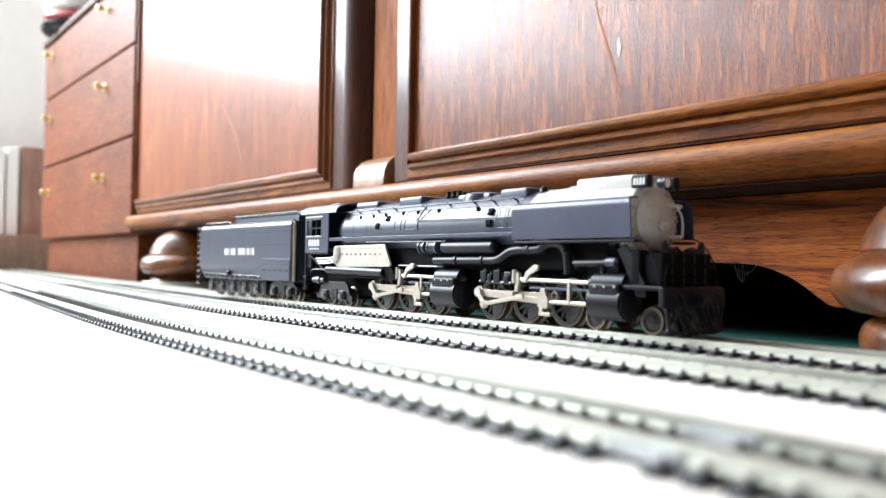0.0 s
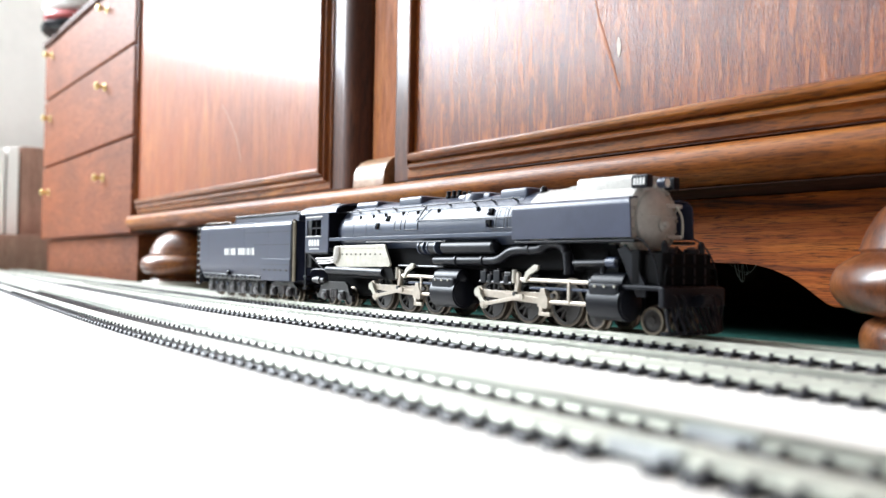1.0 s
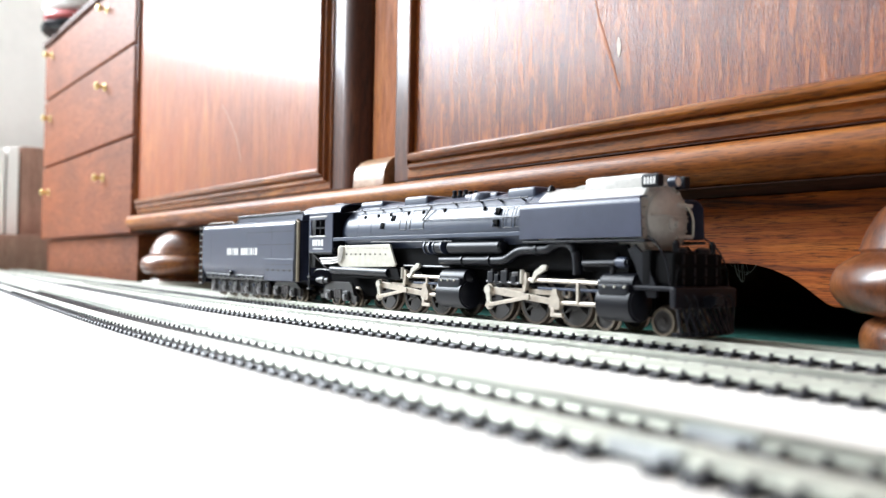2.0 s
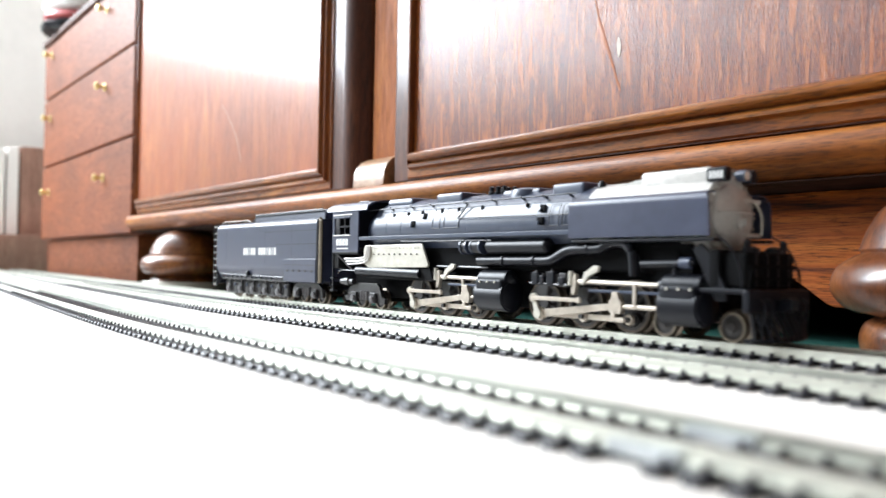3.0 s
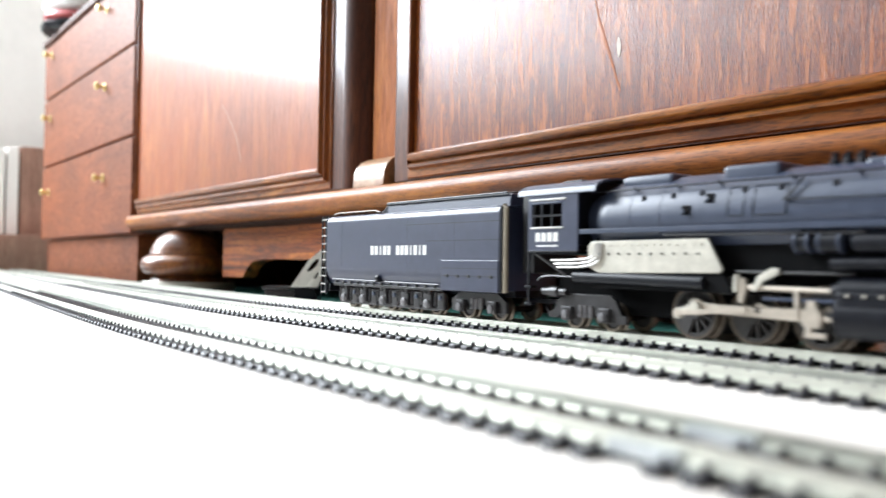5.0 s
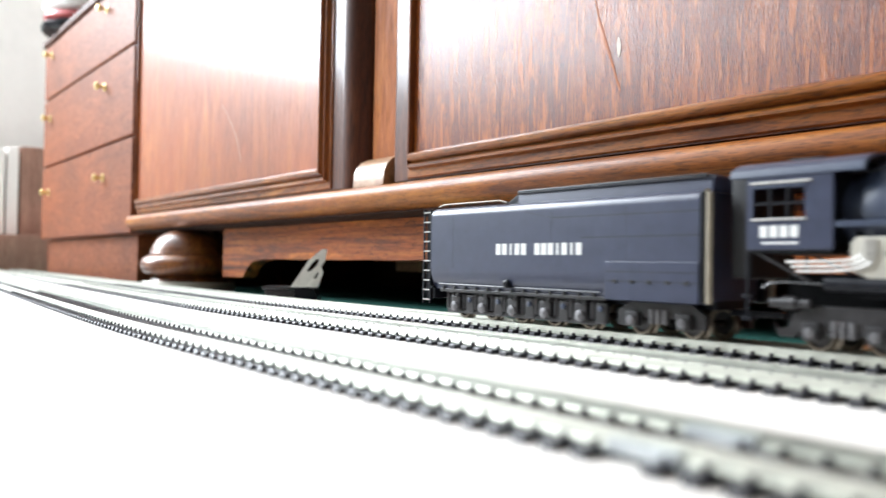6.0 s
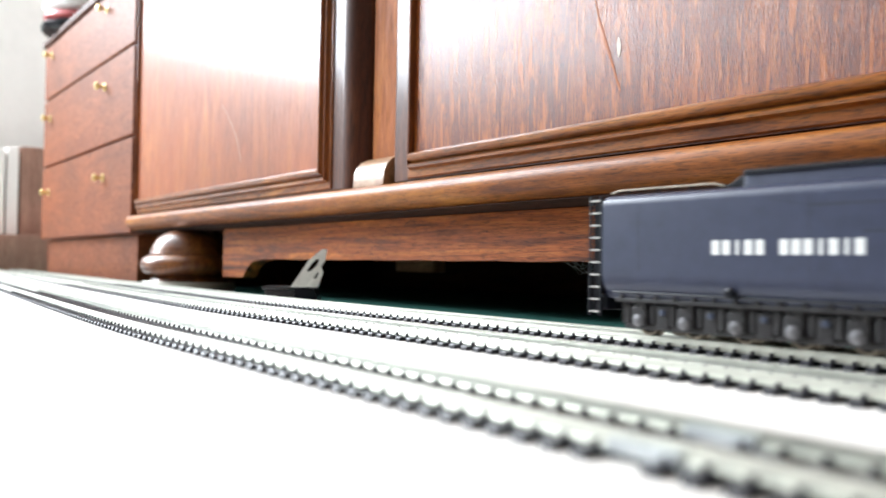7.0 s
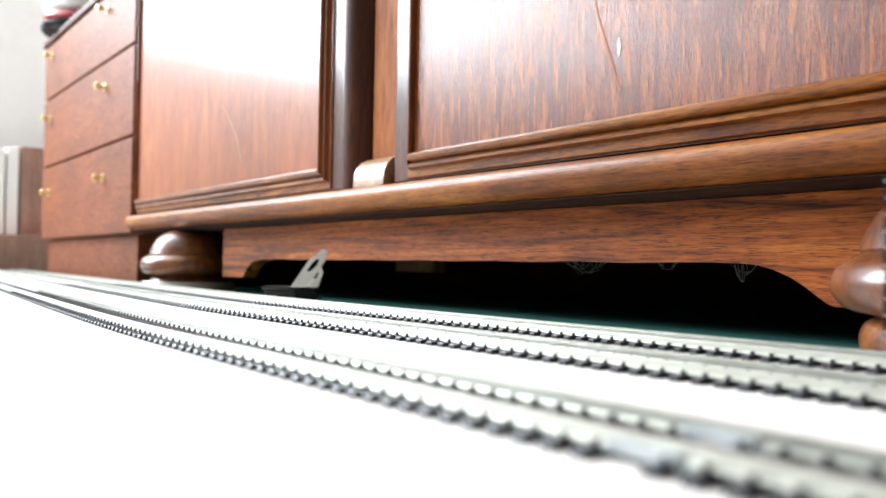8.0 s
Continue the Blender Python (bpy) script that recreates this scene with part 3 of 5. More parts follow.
def loco_boiler():
    prof = [(0.5, -44), (BR - 4, -44), (BR - 4, -38), (BR - 1.5, -37), (BR, -31)]
    b = part("boiler", lathe(bmesh.new(), [*prof, (BR, 20), (BR - 0.2, 60), (BR - 0.8, 110), (0.5, 110)], (0, 0, BC), "x", 56), BOILER, loco, "grey painted boiler", 40)
    # cladding bands
    for x in (-21, -8.5, 41.5, 59.4, 84.2, 103):
        r = BR + 0.10 - max(0, (x - 20) / 120)
        part("boiler_band", lathe(bmesh.new(), [(r - 0.6, -0.35), (r, -0.35), (r, 0.35), (r - 0.6, 0.35)], (x, 0, BC), "x", 56), BOILER, b)
    # plugs and hatches on the flank
    def on(a, r=BR):
        return (-r * math.cos(radians(a)), BC + r * math.sin(radians(a)))
    for x, a, w, h in ((20, 17, 5.3, 9.5), (31.2, 17, 10.6, 9.5), (94.6, 12, 5, 8.5), (101, 12, 4, 8.5)):
        d = h / 2 / BR * 57.3
        for s in (-1, 1):
            bm = bmesh.new()
            for xe in (x - w / 2, x + w / 2):
                tube(bm, [(xe, s * -on(t, BR + 0.04)[0], on(t, BR + 0.04)[1]) for t in (a - d, a - d / 2, a, a + d / 2, a + d)], 0.18, 6)
            for t in (a - d, a + d):
                u, v = on(t, BR + 0.04)
                tube(bm, [(x - w / 2, s * -u, v), (x + w / 2, s * -u, v)], 0.18, 6)
            part("hatch_edge", bm, BLACK, b)
    # washout plugs: a dark square mouth in a raised frame
    for x, a in ((10.5, 22), (2.2, 8), (87.4, 23), (87.4, 3)):
        for s in (-1, 1):
            u, v = on(a, BR)
            out = Vector((0, s * math.cos(radians(a)), math.sin(radians(a))))
            at = Vector((x, s * -u, v))
            turn = Matrix.Translation(at) @ Matrix.Rotation(s * radians(a), 4, "X")
            bm = box(bmesh.new(), -1.5, 1.5, -0.5, 0.7, -1.5, 1.5, 0.25)
            bmesh.ops.transform(bm, matrix=turn, verts=bm.verts)
            p = part("washout_plug", bm, MATT, b)
            part("plug_cap", rod(bmesh.new(), at + Vector((-0.6, 0, -0.7)), at + out * 1.5 + Vector((-0.6, 0, -0.7)), 0.8, 0.7, 8), BOILER, p)
    for x, a in ((-16, 28), (-4, 29), (7, 30), (22, 31), (34, 31), (50, 32), (78, 30)):
        for s in (-1, 1):
            u, v = on(a, BR)
            part("boiler_stud", boxed(x - 0.5, x + 0.5, s * -u - 0.7, s * -u + 0.7, v - 0.9, v + 0.9, 0.2), BLACK, b)
    # handrail with its stanchions
    for s in (-1, 1):
        bm = bmesh.new()
        ry, rz = s * 12.6, BC + 10.2
        tube(bm, [(x, ry - s * max(0, (x - 40)) * 0.006, rz + 0.6 * math.sin((x + 40) / 160)) for x in range(-40, 107, 6)], 0.32, 6)
        part("handrail", bm, BLACK, loco)
        low = [(x, s * (15.1 - 0.006 * max(0, x - 40)), 43.2 - 0.012 * (x - 36)) for x in range(36, 108, 6)]
        part("pipe_along_boiler", tube(bmesh.new(), low, 0.3, 6), BLACK, loco)
        part("slanted_rod", tube(bmesh.new(), [(36, s * 14.9, 43.2), (38.5, s * 14.2, 45.5), (41, s * 12.9, 49.6)], 0.4, 6), BLACK, loco)
        for x in (-20.5, -3.1, 12.8, 37.3, 56.3, 73.9, 86.5, 100):
            st = rod(bmesh.new(), (x, s * 9.6, BC + 9.6), (x, s * 12.9, BC + 11.0), 0.5, 0.35, 8)
            part("stanchion", st, BLACK, loco)
    # top fittings
    for x0, x1, z in ((11.5, 31, 55.6), (87, 104, 55.0)):
        part("sand_box", boxed(x0, x1, -8.5, 8.5, 48, z, 1.6), BOILER, loco, "grey sand box on the boiler top")
    part("steam_dome", lathe(bmesh.new(), [(9.5, -4), (9.3, 0), (8.5, 2.0), (6, 2.9), (0.4, 3.2)], (67, 0, 52.2), "z", 32), BOILER, loco)
    part("boiler_cover", boxed(55, 78, -6, 6, 50, 54.6, 1.5), BOILER, loco)
    part("turret_cover", boxed(-30, -8, -8, 8, 50, 55.2, 1.8), BOILER, loco)
    for x in (45, 49, 53):
        bm = lathe(bmesh.new(), [(1.5, -3), (1.5, 0.4), (1.0, 0.8), (1.0, 2.2), (1.3, 2.6), (0.3, 3.0)], (x, -3, 54.2), "z", 12)
        part("safety_valve", bm, BLACK, loco)
        part("safety_valve", lathe(bmesh.new(), [(1.5, -3), (1.5, 0.4), (1.0, 0.8), (1.0, 2.2), (1.3, 2.6), (0.3, 3.0)], (x, 3, 54.2), "z", 12), BLACK, loco)
    part("bell", lathe(bmesh.new(), [(1.9, 0), (1.5, 0.8), (1.2, 2), (0.3, 2.6)], (110, -5, 52.5), "z", 14), BLACK, loco)


def loco_smokebox():
    prof = [(0.5, 109), (BR - 0.9, 109), (BR - 0.9, 157.5), (BR - 1.3, 159), (0.5, 159)]
    part("smokebox", lathe(bmesh.new(), prof, (0, 0, BC + 0.4), "x", 56), SILVER, loco, "silver painted smokebox", 40)
    f = part("smokebox_front", lathe(bmesh.new(), [(13.6, 158.9), (13.6, 160.1), (12.8, 160.8), (10.6, 160.9), (10.4, 161.8), (9.2, 162.8), (6, 164.0), (3, 164.6), (0.4, 164.8)], (0, 0, BC + 0.4), "x", 56), SILVER, loco, "silver smokebox door", 30)
    for k in range(20):
        a = 2 * math.pi * k / 20
        part("door_bolt", rod(bmesh.new(), (160.6, 11.8 * math.cos(a), BC + 0.4 + 11.8 * math.sin(a)), (161.8, 11.8 * math.cos(a), BC + 0.4 + 11.8 * math.sin(a)), 0.6, 0.5, 8), SILVER, f)
    bm = tube(bmesh.new(), [(163.2, -9.8, BC + 1.6), (164.9, -5, BC + 1.6), (165.8, 0, BC + 1.6), (164.9, 5, BC + 1.6), (163.2, 9.8, BC + 1.6)], 0.35, 6)
    part("door_handrail", bm, SILVER, f)
    part("door_hub", lathe(bmesh.new(), [(2.6, 164), (2.6, 165.2), (1.2, 165.8), (1.2, 167), (0.3, 167.3)], (0, 0, BC - 1.5), "x", 16), SILVER, f)
    for z in (-5.5, 5.5):
        part("hinge", boxed(162.0, 164.4, 3, 11.5, BC + z - 0.7, BC + z + 0.7, 0.3), SILVER, f)
    # chimney casing and headlamp housing
    part("chimney_casing", prism(bmesh.new(), [(-8, 49), (-8, 54.6), *arc(-6.6, 54.6, 1.4, 180, 90, 4), *arc(6.6, 54.6, 1.4, 90, 0, 4), (8, 54.6), (8, 49)], 131, 158, "x", 0.5), SILVER, loco, "silver casing round the twin chimneys")
    part("chimney_ramp", prism(bmesh.new(), [(109, 50.4), (131, 50), (131, 54.0), (127, 53.6)], -6.5, 6.5, "y", 0.4), SILVER, loco)
    for x in (138, 149):
        part("chimney", lathe(bmesh.new(), [(4.6, 55), (4.8, 56.6), (4.0, 56.6), (3.8, 55.2)], (x, 0, 0), "z", 24), BLACK, loco)
    for s in (-1, 1):
        nb = part("number_board", boxed(157.5, 165, *sorted((s * 9, s * 5.6)), 50.8, 55.4, 0.7), BLACK, loco, "black number board with pale bars")
        for k in range(4):
            x = 158.9 + 1.35 * k
            part("number_bar", boxed(x, x + 0.8, s * 9.0 - 0.12, s * 9.0 + 0.12, 51.8, 54.2), WHITE_INK, nb)
    h = part("headlamp", lathe(bmesh.new(), [(0.4, 164.5), (1.6, 164.5), (1.9, 165.2), (1.9, 168.0), (1.7, 168.2), (1.6, 167.9), (0.3, 167.7)], (0, -2, 52.6), "x", 24), BOILER, loco, "small grey headlamp")
    part("lens", lathe(bmesh.new(), [(0.3, 168.1), (1.6, 168.0), (1.6, 167.75), (0.3, 167.75)], (0, -2, 52.6), "x", 20), CHROME, h)


def loco_deflectors():
    for s in (-1, 1):
        o = [(s * 16.8, 33.3), (s * 17.4, 33.3), (s * 17.4, 44.6)]
        o += [(s * (14.4 + 3.0 * math.cos(t)), 44.6 + 3.0 * math.sin(t)) for t in (0.3, 0.6, 0.9, 1.2, 1.57)]
        o += [(s * 11.6, 47.6), (s * 11.6, 47.0), (s * 14.4, 47.0)]
        o += [(s * (14.4 + 2.4 * math.cos(t)), 44.6 + 2.4 * math.sin(t)) for t in (1.2, 0.9, 0.6, 0.3)] + [(s * 16.8, 44.6)]
        bm = prism(bmesh.new(), o, 105, 165)
        for v in bm.verts:
            if v.co.x > 160:
                v.co.x -= max(0, (v.co.z - 41)) ** 2 * 0.05
        part("smoke_deflector", bm, DEFLECTOR, loco, "flat dark smoke deflector plate", 40)
        for x in (110, 135, 158):
            part("deflector_bracket", rod(bmesh.new(), (x, s * 13.0, 46.8), (x, s * 12.0, 44.0), 0.5, None, 6), BLACK, loco)
        if s < 0:
            continue
        g = tube(bmesh.new(), smooth_path([(158, s * 9, 48.8), (161, s * 8.5, 47), (165, s * 8.0, 44), (167, s * 7.8, 40), (167, s * 7.8, 34)], 5), 0.45, 6)
        part("grab_rail", g, CREAM, loco, "pale wire grab rail")


def loco_cab():
    c = thing("cab", (0, 0, 0))
    c.parent = loco
    tagged(c, "cab with barred side windows")
    for s in (-1, 1):
        bm = bmesh.new()
        y0, y1 = s * 16.4, s * 17.2
        x0, x1, z0, z1 = -68.5, -42.5, 28.4, 50.4
        w0, w1, v0, v1 = -66.5, -50.5, 37.8, 46.4
        lo, hi = min(y0, y1), max(y0, y1)
        box(bm, x0, w0, lo, hi, z0, z1)
        box(bm, w1, x1, lo, hi, z0, z1)
        box(bm, w0, w1, lo, hi, z0, v0)
        box(bm, w0, w1, lo, hi, v1, z1)
        side = part("cab_side", bm, DEFLECTOR, c, smooth=0)
        for x in (-61.2, -55.8):
            part("window_bar", boxed(x - 0.35, x + 0.35, lo, hi, v0, v1), BLACK, side)
        part("window_rail", boxed(w0, w1, lo + 0.1, hi - 0.1, 41.6, 42.4), BLACK, side)
        part("arm_rest", boxed(w0 - 0.6, w1 + 0.6, s * 17.2 - 0.5, s * 17.2 + 0.8, v0 - 0.7, v0 - 0.1, 0.2), SILVER, side, "silver arm rest")
        # silver puts the white highlight along this strip into its colour
        part("rain_strip", boxed(w0 - 1, w1 + 2, s * 17.2 - 0.4, s * 17.2 + 1.0, 47.7, 48.4, 0.2), SILVER, side)
        part("sun_visor", boxed(w0, w1, s * 17.2 - 0.3, s * 17.2 + 0.5, 46.5, 47.2, 0.15), BOILER, side)
        for k in range(4):
            x = -64.2 + 3.15 * k
            part("number_bar", boxed(x, x + 2.3, s * 17.2 - 0.1, s * 17.2 + 0.12, 32.2, 35.6), WHITE_INK, side, "white number bar")
        part("number_bar", boxed(-63.6, -52.4, s * 17.2 - 0.1, s * 17.2 + 0.12, 30.3, 30.9), WHITE_INK, side)
        part("lower_strip", boxed(x0, x1, s * 17.2 - 0.2, s * 17.2 + 0.4, 28.2, 28.8, 0.15), BLACK, side)
    roof = [(-17.6, 49.9), *[(-17.6 * math.cos(t), 50.2 + 5.4 * math.sin(t) ** 0.8) for t in [math.pi * k / 16 for k in range(1, 16)]], (17.6, 49.9), (16.9, 49.7)]
    roof += [(16.9 * math.cos(t), 49.6 + 5.2 * math.sin(t) ** 0.8) for t in [math.pi * k / 16 for k in range(1, 16)]] + [(-16.9, 49.7)]
    part("roof", prism(bmesh.new(), roof, -74, -34), BOILER, c, "grey curved cab roof", 50)
    part("roof_vent", boxed(-62, -52, -5, 5, 55, 56.2, 0.5), BLACK, c)
    front = [(-16.6, 31), (-16.6, 50.3), *[(-16.6 * math.cos(t), 50.2 + 5.0 * math.sin(t) ** 0.8) for t in [math.pi * k / 10 for k in range(1, 10)]], (16.6, 50.3), (16.6, 31)]
    part("cab_front", prism(bmesh.new(), front, -44.2, -43.2), BLACK, c)
    part("cab_floor", boxed(-68, -44, -16, 16, 27.6, 28.6), BLACK, c)
    part("backhead", boxed(-52, -45, -12, 12, 28.8, 48, 2), GLASSY, c)
    part("vestibule", boxed(-77, -70, -12.5, 12.5, 20, 52, 1), GLASSY, c)


def loco_running_gear_static():
    for s in (-1, 1):
        lo, hi = sorted((s * 11.5, s * 16.8))
        part("walkway", boxed(-42, 106, lo, hi, 35.3, 36.2, 0.3), BLACK, loco)
        part("walkway_edge", boxed(-42, 106, s * 16.8 - 0.3, s * 16.8 + 0.3, 34.7, 36.4, 0.2), BOILER, loco)
        part("front_walkway", boxed(106, 166, lo, hi, 31.6, 32.6, 0.3), BLACK, loco)
        # firebox side, pale, with a sloped front
        y0 = s * 15.2
        side = [(-38, 23.0), (-38, 30.2), (-36.5, 32.0), (11.5, 32.4), (17, 23.0), (16, 21.6), (-33, 20.8)]
        f = part("firebox_side", prism(bmesh.new(), side, *sorted((y0, s * 16.4)), axis="y", bevel=0.3), CREAM, loco, "pale metal firebox side with rivets")
        for k in range(15):
            part("rivet", lathe(bmesh.new(), [(0.45, 0), (0.35, s * 0.25), (0.1, s * 0.32)], (-34 + 3.1 * k, s * 16.4, 30.6), "y", 8), CREAM, f)
        for k in range(10):
            part("stay", rod(bmesh.new(), (-33 + 4.6 * k, s * 16.3, 27.6), (-33 + 4.6 * k, s * 16.75, 27.6), 0.4, None, 6), BLACK, f)
        for k in range(3):
            part("ash_pipe", tube(bmesh.new(), smooth_path([(-56 + 1.5 * k, s * 16.8, 25.2 - 1.3 * k), (-40, s * 17.2, 25.6 - 1.3 * k), (-35 + 1.2 * k, s * 17.2, 27.0 - k), (-34 + 1.3 * k, s * 16.8, 31.5)], 5), 0.4, 6), SILVER, loco, "bright injector pipe")
        part("ash_pan", prism(bmesh.new(), [(-36, 15.5), (-36, 20.4), (17, 21.3), (20, 15.5)], *sorted((s * 7, s * 15.6)), axis="y", bevel=0.4), MATT, loco)
        part("ash_pan_roll", rod(bmesh.new(), (-45, s * 15.2, 19.4), (10, s * 15.2, 18.6), 2.2, None, 16), BLACK, loco, "black rolled edge below the firebox", 50)
        part("foot_plate_pipe", tube(bmesh.new(), smooth_path([(-64, s * 16, 17.5), (-58, s * 16, 19.4), (-30, s * 16.4, 18.4), (-6, s * 16.4, 17.2)], 5), 0.28, 6), TRUCK, loco)
        part("brace", rod(bmesh.new(), (-66, s * 16, 28), (-49, s * 16, 19.5), 0.5, None, 6), TRUCK, loco)
        part("injector", lathe(bmesh.new(), [(0.3, -6), (1.5, -6), (1.5, -2), (2.1, -2), (2.1, 2), (1.4, 2.4), (1.4, 6), (0.3, 6)], (-56, s * 14.5, 13.5), "x", 14), TRUCK, loco)
        part("cab_steps", box(boxed(-70, -66.5, s * 15.8 - 1.6, s * 15.8 + 1.6, 8, 9, 0.2), -70, -66.5, s * 15.8 - 1.6, s * 15.8 + 1.6, 14.5, 15.5, 0.2), BLACK, loco)
        part("step_hanger", boxed(-68.9, -68.1, s * 16.4 - 0.4, s * 16.4 + 0.4, 8, 28), BLACK, loco)
        # pumps, pipes and tanks hung below the walkway
        part("air_tank", lathe(bmesh.new(), [(0.4, 56), (2.2, 56.3), (2.9, 57.4), (2.9, 91), (2.2, 92.2), (0.4, 92.5)], (0, s * 13.9, 30.6), "x", 22), BLACK, loco, "black cylindrical tank")
        part("feed_pump", lathe(bmesh.new(), [(0.4, 38), (1.1, 38), (1.1, 40), (2.8, 40.3), (2.8, 44), (1.9, 44.4), (1.9, 47), (3.0, 47.3), (3.0, 53), (0.4, 53.4)], (0, s * 13.9, 30.8), "x", 20), BLACK, loco)
        for x in (40.3, 44, 47.3, 53):
            part("pump_flange", lathe(bmesh.new(), [(2.0, x - 0.35), (3.3, x - 0.35), (3.3, x + 0.35), (2.0, x + 0.35)], (0, s * 13.9, 30.8), "x", 20), BOILER, loco)
        pipe = smooth_path([(50, s * 13.8, 24.8), (72, s * 13.8, 24.9), (88, s * 13.8, 25.0), (94, s * 13.9, 25.6), (100, s * 14, 28.2), (105, s * 14, 29.2), (117, s * 14, 29.5), (121, s * 14, 31.2), (126, s * 14, 31.8), (130, s * 14, 30.6), (132.5, s * 14, 27), (133, s * 13.8, 20)], 6)
        part("steam_pipe", tube(bmesh.new(), pipe, 1.9, 14), BLACK, loco, "bent black steam pipe", 60)
        for x, z in ((66, 24.9), (84, 25.0), (112, 29.5)):
            part("pipe_collar", rod(bmesh.new(), (x - 0.6, s * 13.9, z), (x + 0.6, s * 13.9, z), 2.3, None, 16), BLACK, loco)
        part("thin_pipe", tube(bmesh.new(), [(-5, s * 16.2, 33.6), (60, s * 16.0, 33.2)], 0.3, 6), TRUCK, loco)
        part("thin_pipe", tube(bmesh.new(), [(20, s * 13.5, 22.2), (56, s * 13.5, 22.0)], 0.45, 6), TRUCK, loco)
        part("side_pipe", tube(bmesh.new(), [(137, s * 15.0, 24.2), (158, s * 15.0, 24.6)], 1.2, 10), BLACK, loco)
        part("pipe_flange", rod(bmesh.new(), (153, s * 15, 24.6), (157, s * 15, 24.6), 1.8, None, 14), BOILER, loco)
        part("relief_valve", rod(bmesh.new(), (150, s * 14, 18), (150, s * 14, 24), 1.2, 0.9, 10), BLACK, loco)
        # cylinders with valve chests
        for x0, x1 in ((52.4, 69.5), (146, 161)):
            c = part("cylinder", lathe(bmesh.new(), [(0.4, x0 - 1), (4.6, x0 - 1), (5.2, x0 - 0.4), (5.2, x0), (6.4, x0 + 0.2), (6.4, x1 - 0.2), (5.6, x1), (5.6, x1 + 0.6), (3.4, x1 + 1.2), (0.4, x1 + 1.4)], (0, s * 12.6, 10.6), "x", 32), BLACK, loco, "black cylinder", 35)
            part("valve_chest", lathe(bmesh.new(), [(0.4, x0 - 2.4), (2.2, x0 - 2.4), (2.4, x0), (3.9, x0 + 0.3), (3.9, x1 - 0.3), (2.4, x1), (0.4, x1 + 2)], (0, s * 12.8, 17.2), "x", 24), BLACK, c)
            part("cylinder_jacket", boxed(x0 + 0.4, x1 - 0.4, *sorted((s * 7, s * 18.4)), 9.5, 17.5, 1.4), BLACK, c)
            for k in range(3):
                part("cover_bolt", rod(bmesh.new(), (x0 + 4 + 4.5 * k, s * 18.3, 16.3), (x0 + 4 + 4.5 * k, s * 18.8, 16.3), 0.5, None, 6), CREAM, c)
            # slide bars, link and hanger of the valve gear
            b0 = CRANKS[0][0] if x0 < 100 else CRANKS[1][0]
            g0 = b0 + 24
            part("slide_bar", boxed(g0 + 3, x0 - 1, s * 13.6 - 0.8, s * 13.6 + 0.8, 13.9, 14.9, 0.2), BOILER, loco)
            part("valve_rod", rod(bmesh.new(), (g0 - 2, s * 14.0, 17.6), (x0 - 2, s * 13.4, 17.2), 0.9, 0.8, 8), ROD, loco, "bright valve rod")
            lk = [(g0 - 5, 13), (g0 - 3.6, 12.6), (g0 - 2.6, 16), (g0 - 2.8, 20), (g0 - 4, 20.6), (g0 - 5, 17)]
            part("expansion_link", prism(bmesh.new(), lk, *sorted((s * 13.2, s * 15)), axis="y", bevel=0.2), ROD, loco)
            part("lifting_link", prism(bmesh.new(), [(g0 - 0.5, 16.6), (g0 + 1.2, 16.4), (g0 + 3.2, 19.6), (g0 + 8, 21.4), (g0 + 8.4, 23.2), (g0 + 6.0, 23.4), (g0 + 1.6, 20.8)], *sorted((s * 14, s * 15.2)), axis="y", bevel=0.2), CREAM, loco)
            part("link_post", rod(bmesh.new(), (g0 - 5.5, s * 14.6, 16), (g0 - 5.5, s * 14.6, 21.4), 1.1, 0.9, 10), CREAM, loco)
            part("gear_frame", boxed(g0 - 18, g0 + 6, *sorted((s * 11.4, s * 12.4)), 15.5, 19.5, 0.4), MATT, loco)
            part("gear_bracket", boxed(g0 - 12, g0 - 8, *sorted((s * 12.0, s * 14.6)), 15.2, 20.5, 0.5), TRUCK, loco)
            part("lubricator", boxed(g0 - 15.5, g0 - 12.5, *sorted((s * 12, s * 14.4)), 16, 20.2, 0.4), TRUCK, loco)
            # lubricators and reach gear over the first axle of the group
            for k, (u0, u1, z1) in enumerate(((-2, 1.6, 20.6), (2.4, 4.8, 19.4), (6.2, 10.2, 21.0), (12.5, 15.5, 19.0))):
                lb = part("lubricator", boxed(b0 + u0, b0 + u1, *sorted((s * 12.2, s * 15.4)), 15.8, z1, 0.4), BLACK, loco)
                part("lubricator_lid", rod(bmesh.new(), (b0 + (u0 + u1) / 2, s * 13.8, z1), (b0 + (u0 + u1) / 2, s * 13.8, z1 + 0.9), 0.9, 0.6, 8), TRUCK, lb)
            part("reach_rod", tube(bmesh.new(), [(b0 - 3, s * 14.6, 16.4), (b0 + 17, s * 14.8, 16.0)], 0.5, 6), TRUCK, loco)
            part("hanger", boxed(x0 - 13, x0 - 11.6, *sorted((s * 13.8, s * 14.8)), 8.6, 17.4, 0.3), ROD, loco)
        # trailing truck
        tr = [(-62, 8), (-60, 5.5), (-57, 6.5), (-56, 10.5), (-51, 13), (-30, 13), (-27, 11), (-25, 6), (-22.5, 6), (-22.5, 3), (-27.5, 3.2), (-30.5, 7.5), (-35, 4.5), (-40, 7.8), (-46, 4.8), (-52, 7.2), (-55, 3.8), (-60, 3.8)]
        t = part("trailing_truck_frame", prism(bmesh.new(), tr, *sorted((s * 11.6, s * 13.6)), axis="y", bevel=0.3), TRUCK, loco, "grey cast trailing truck frame")
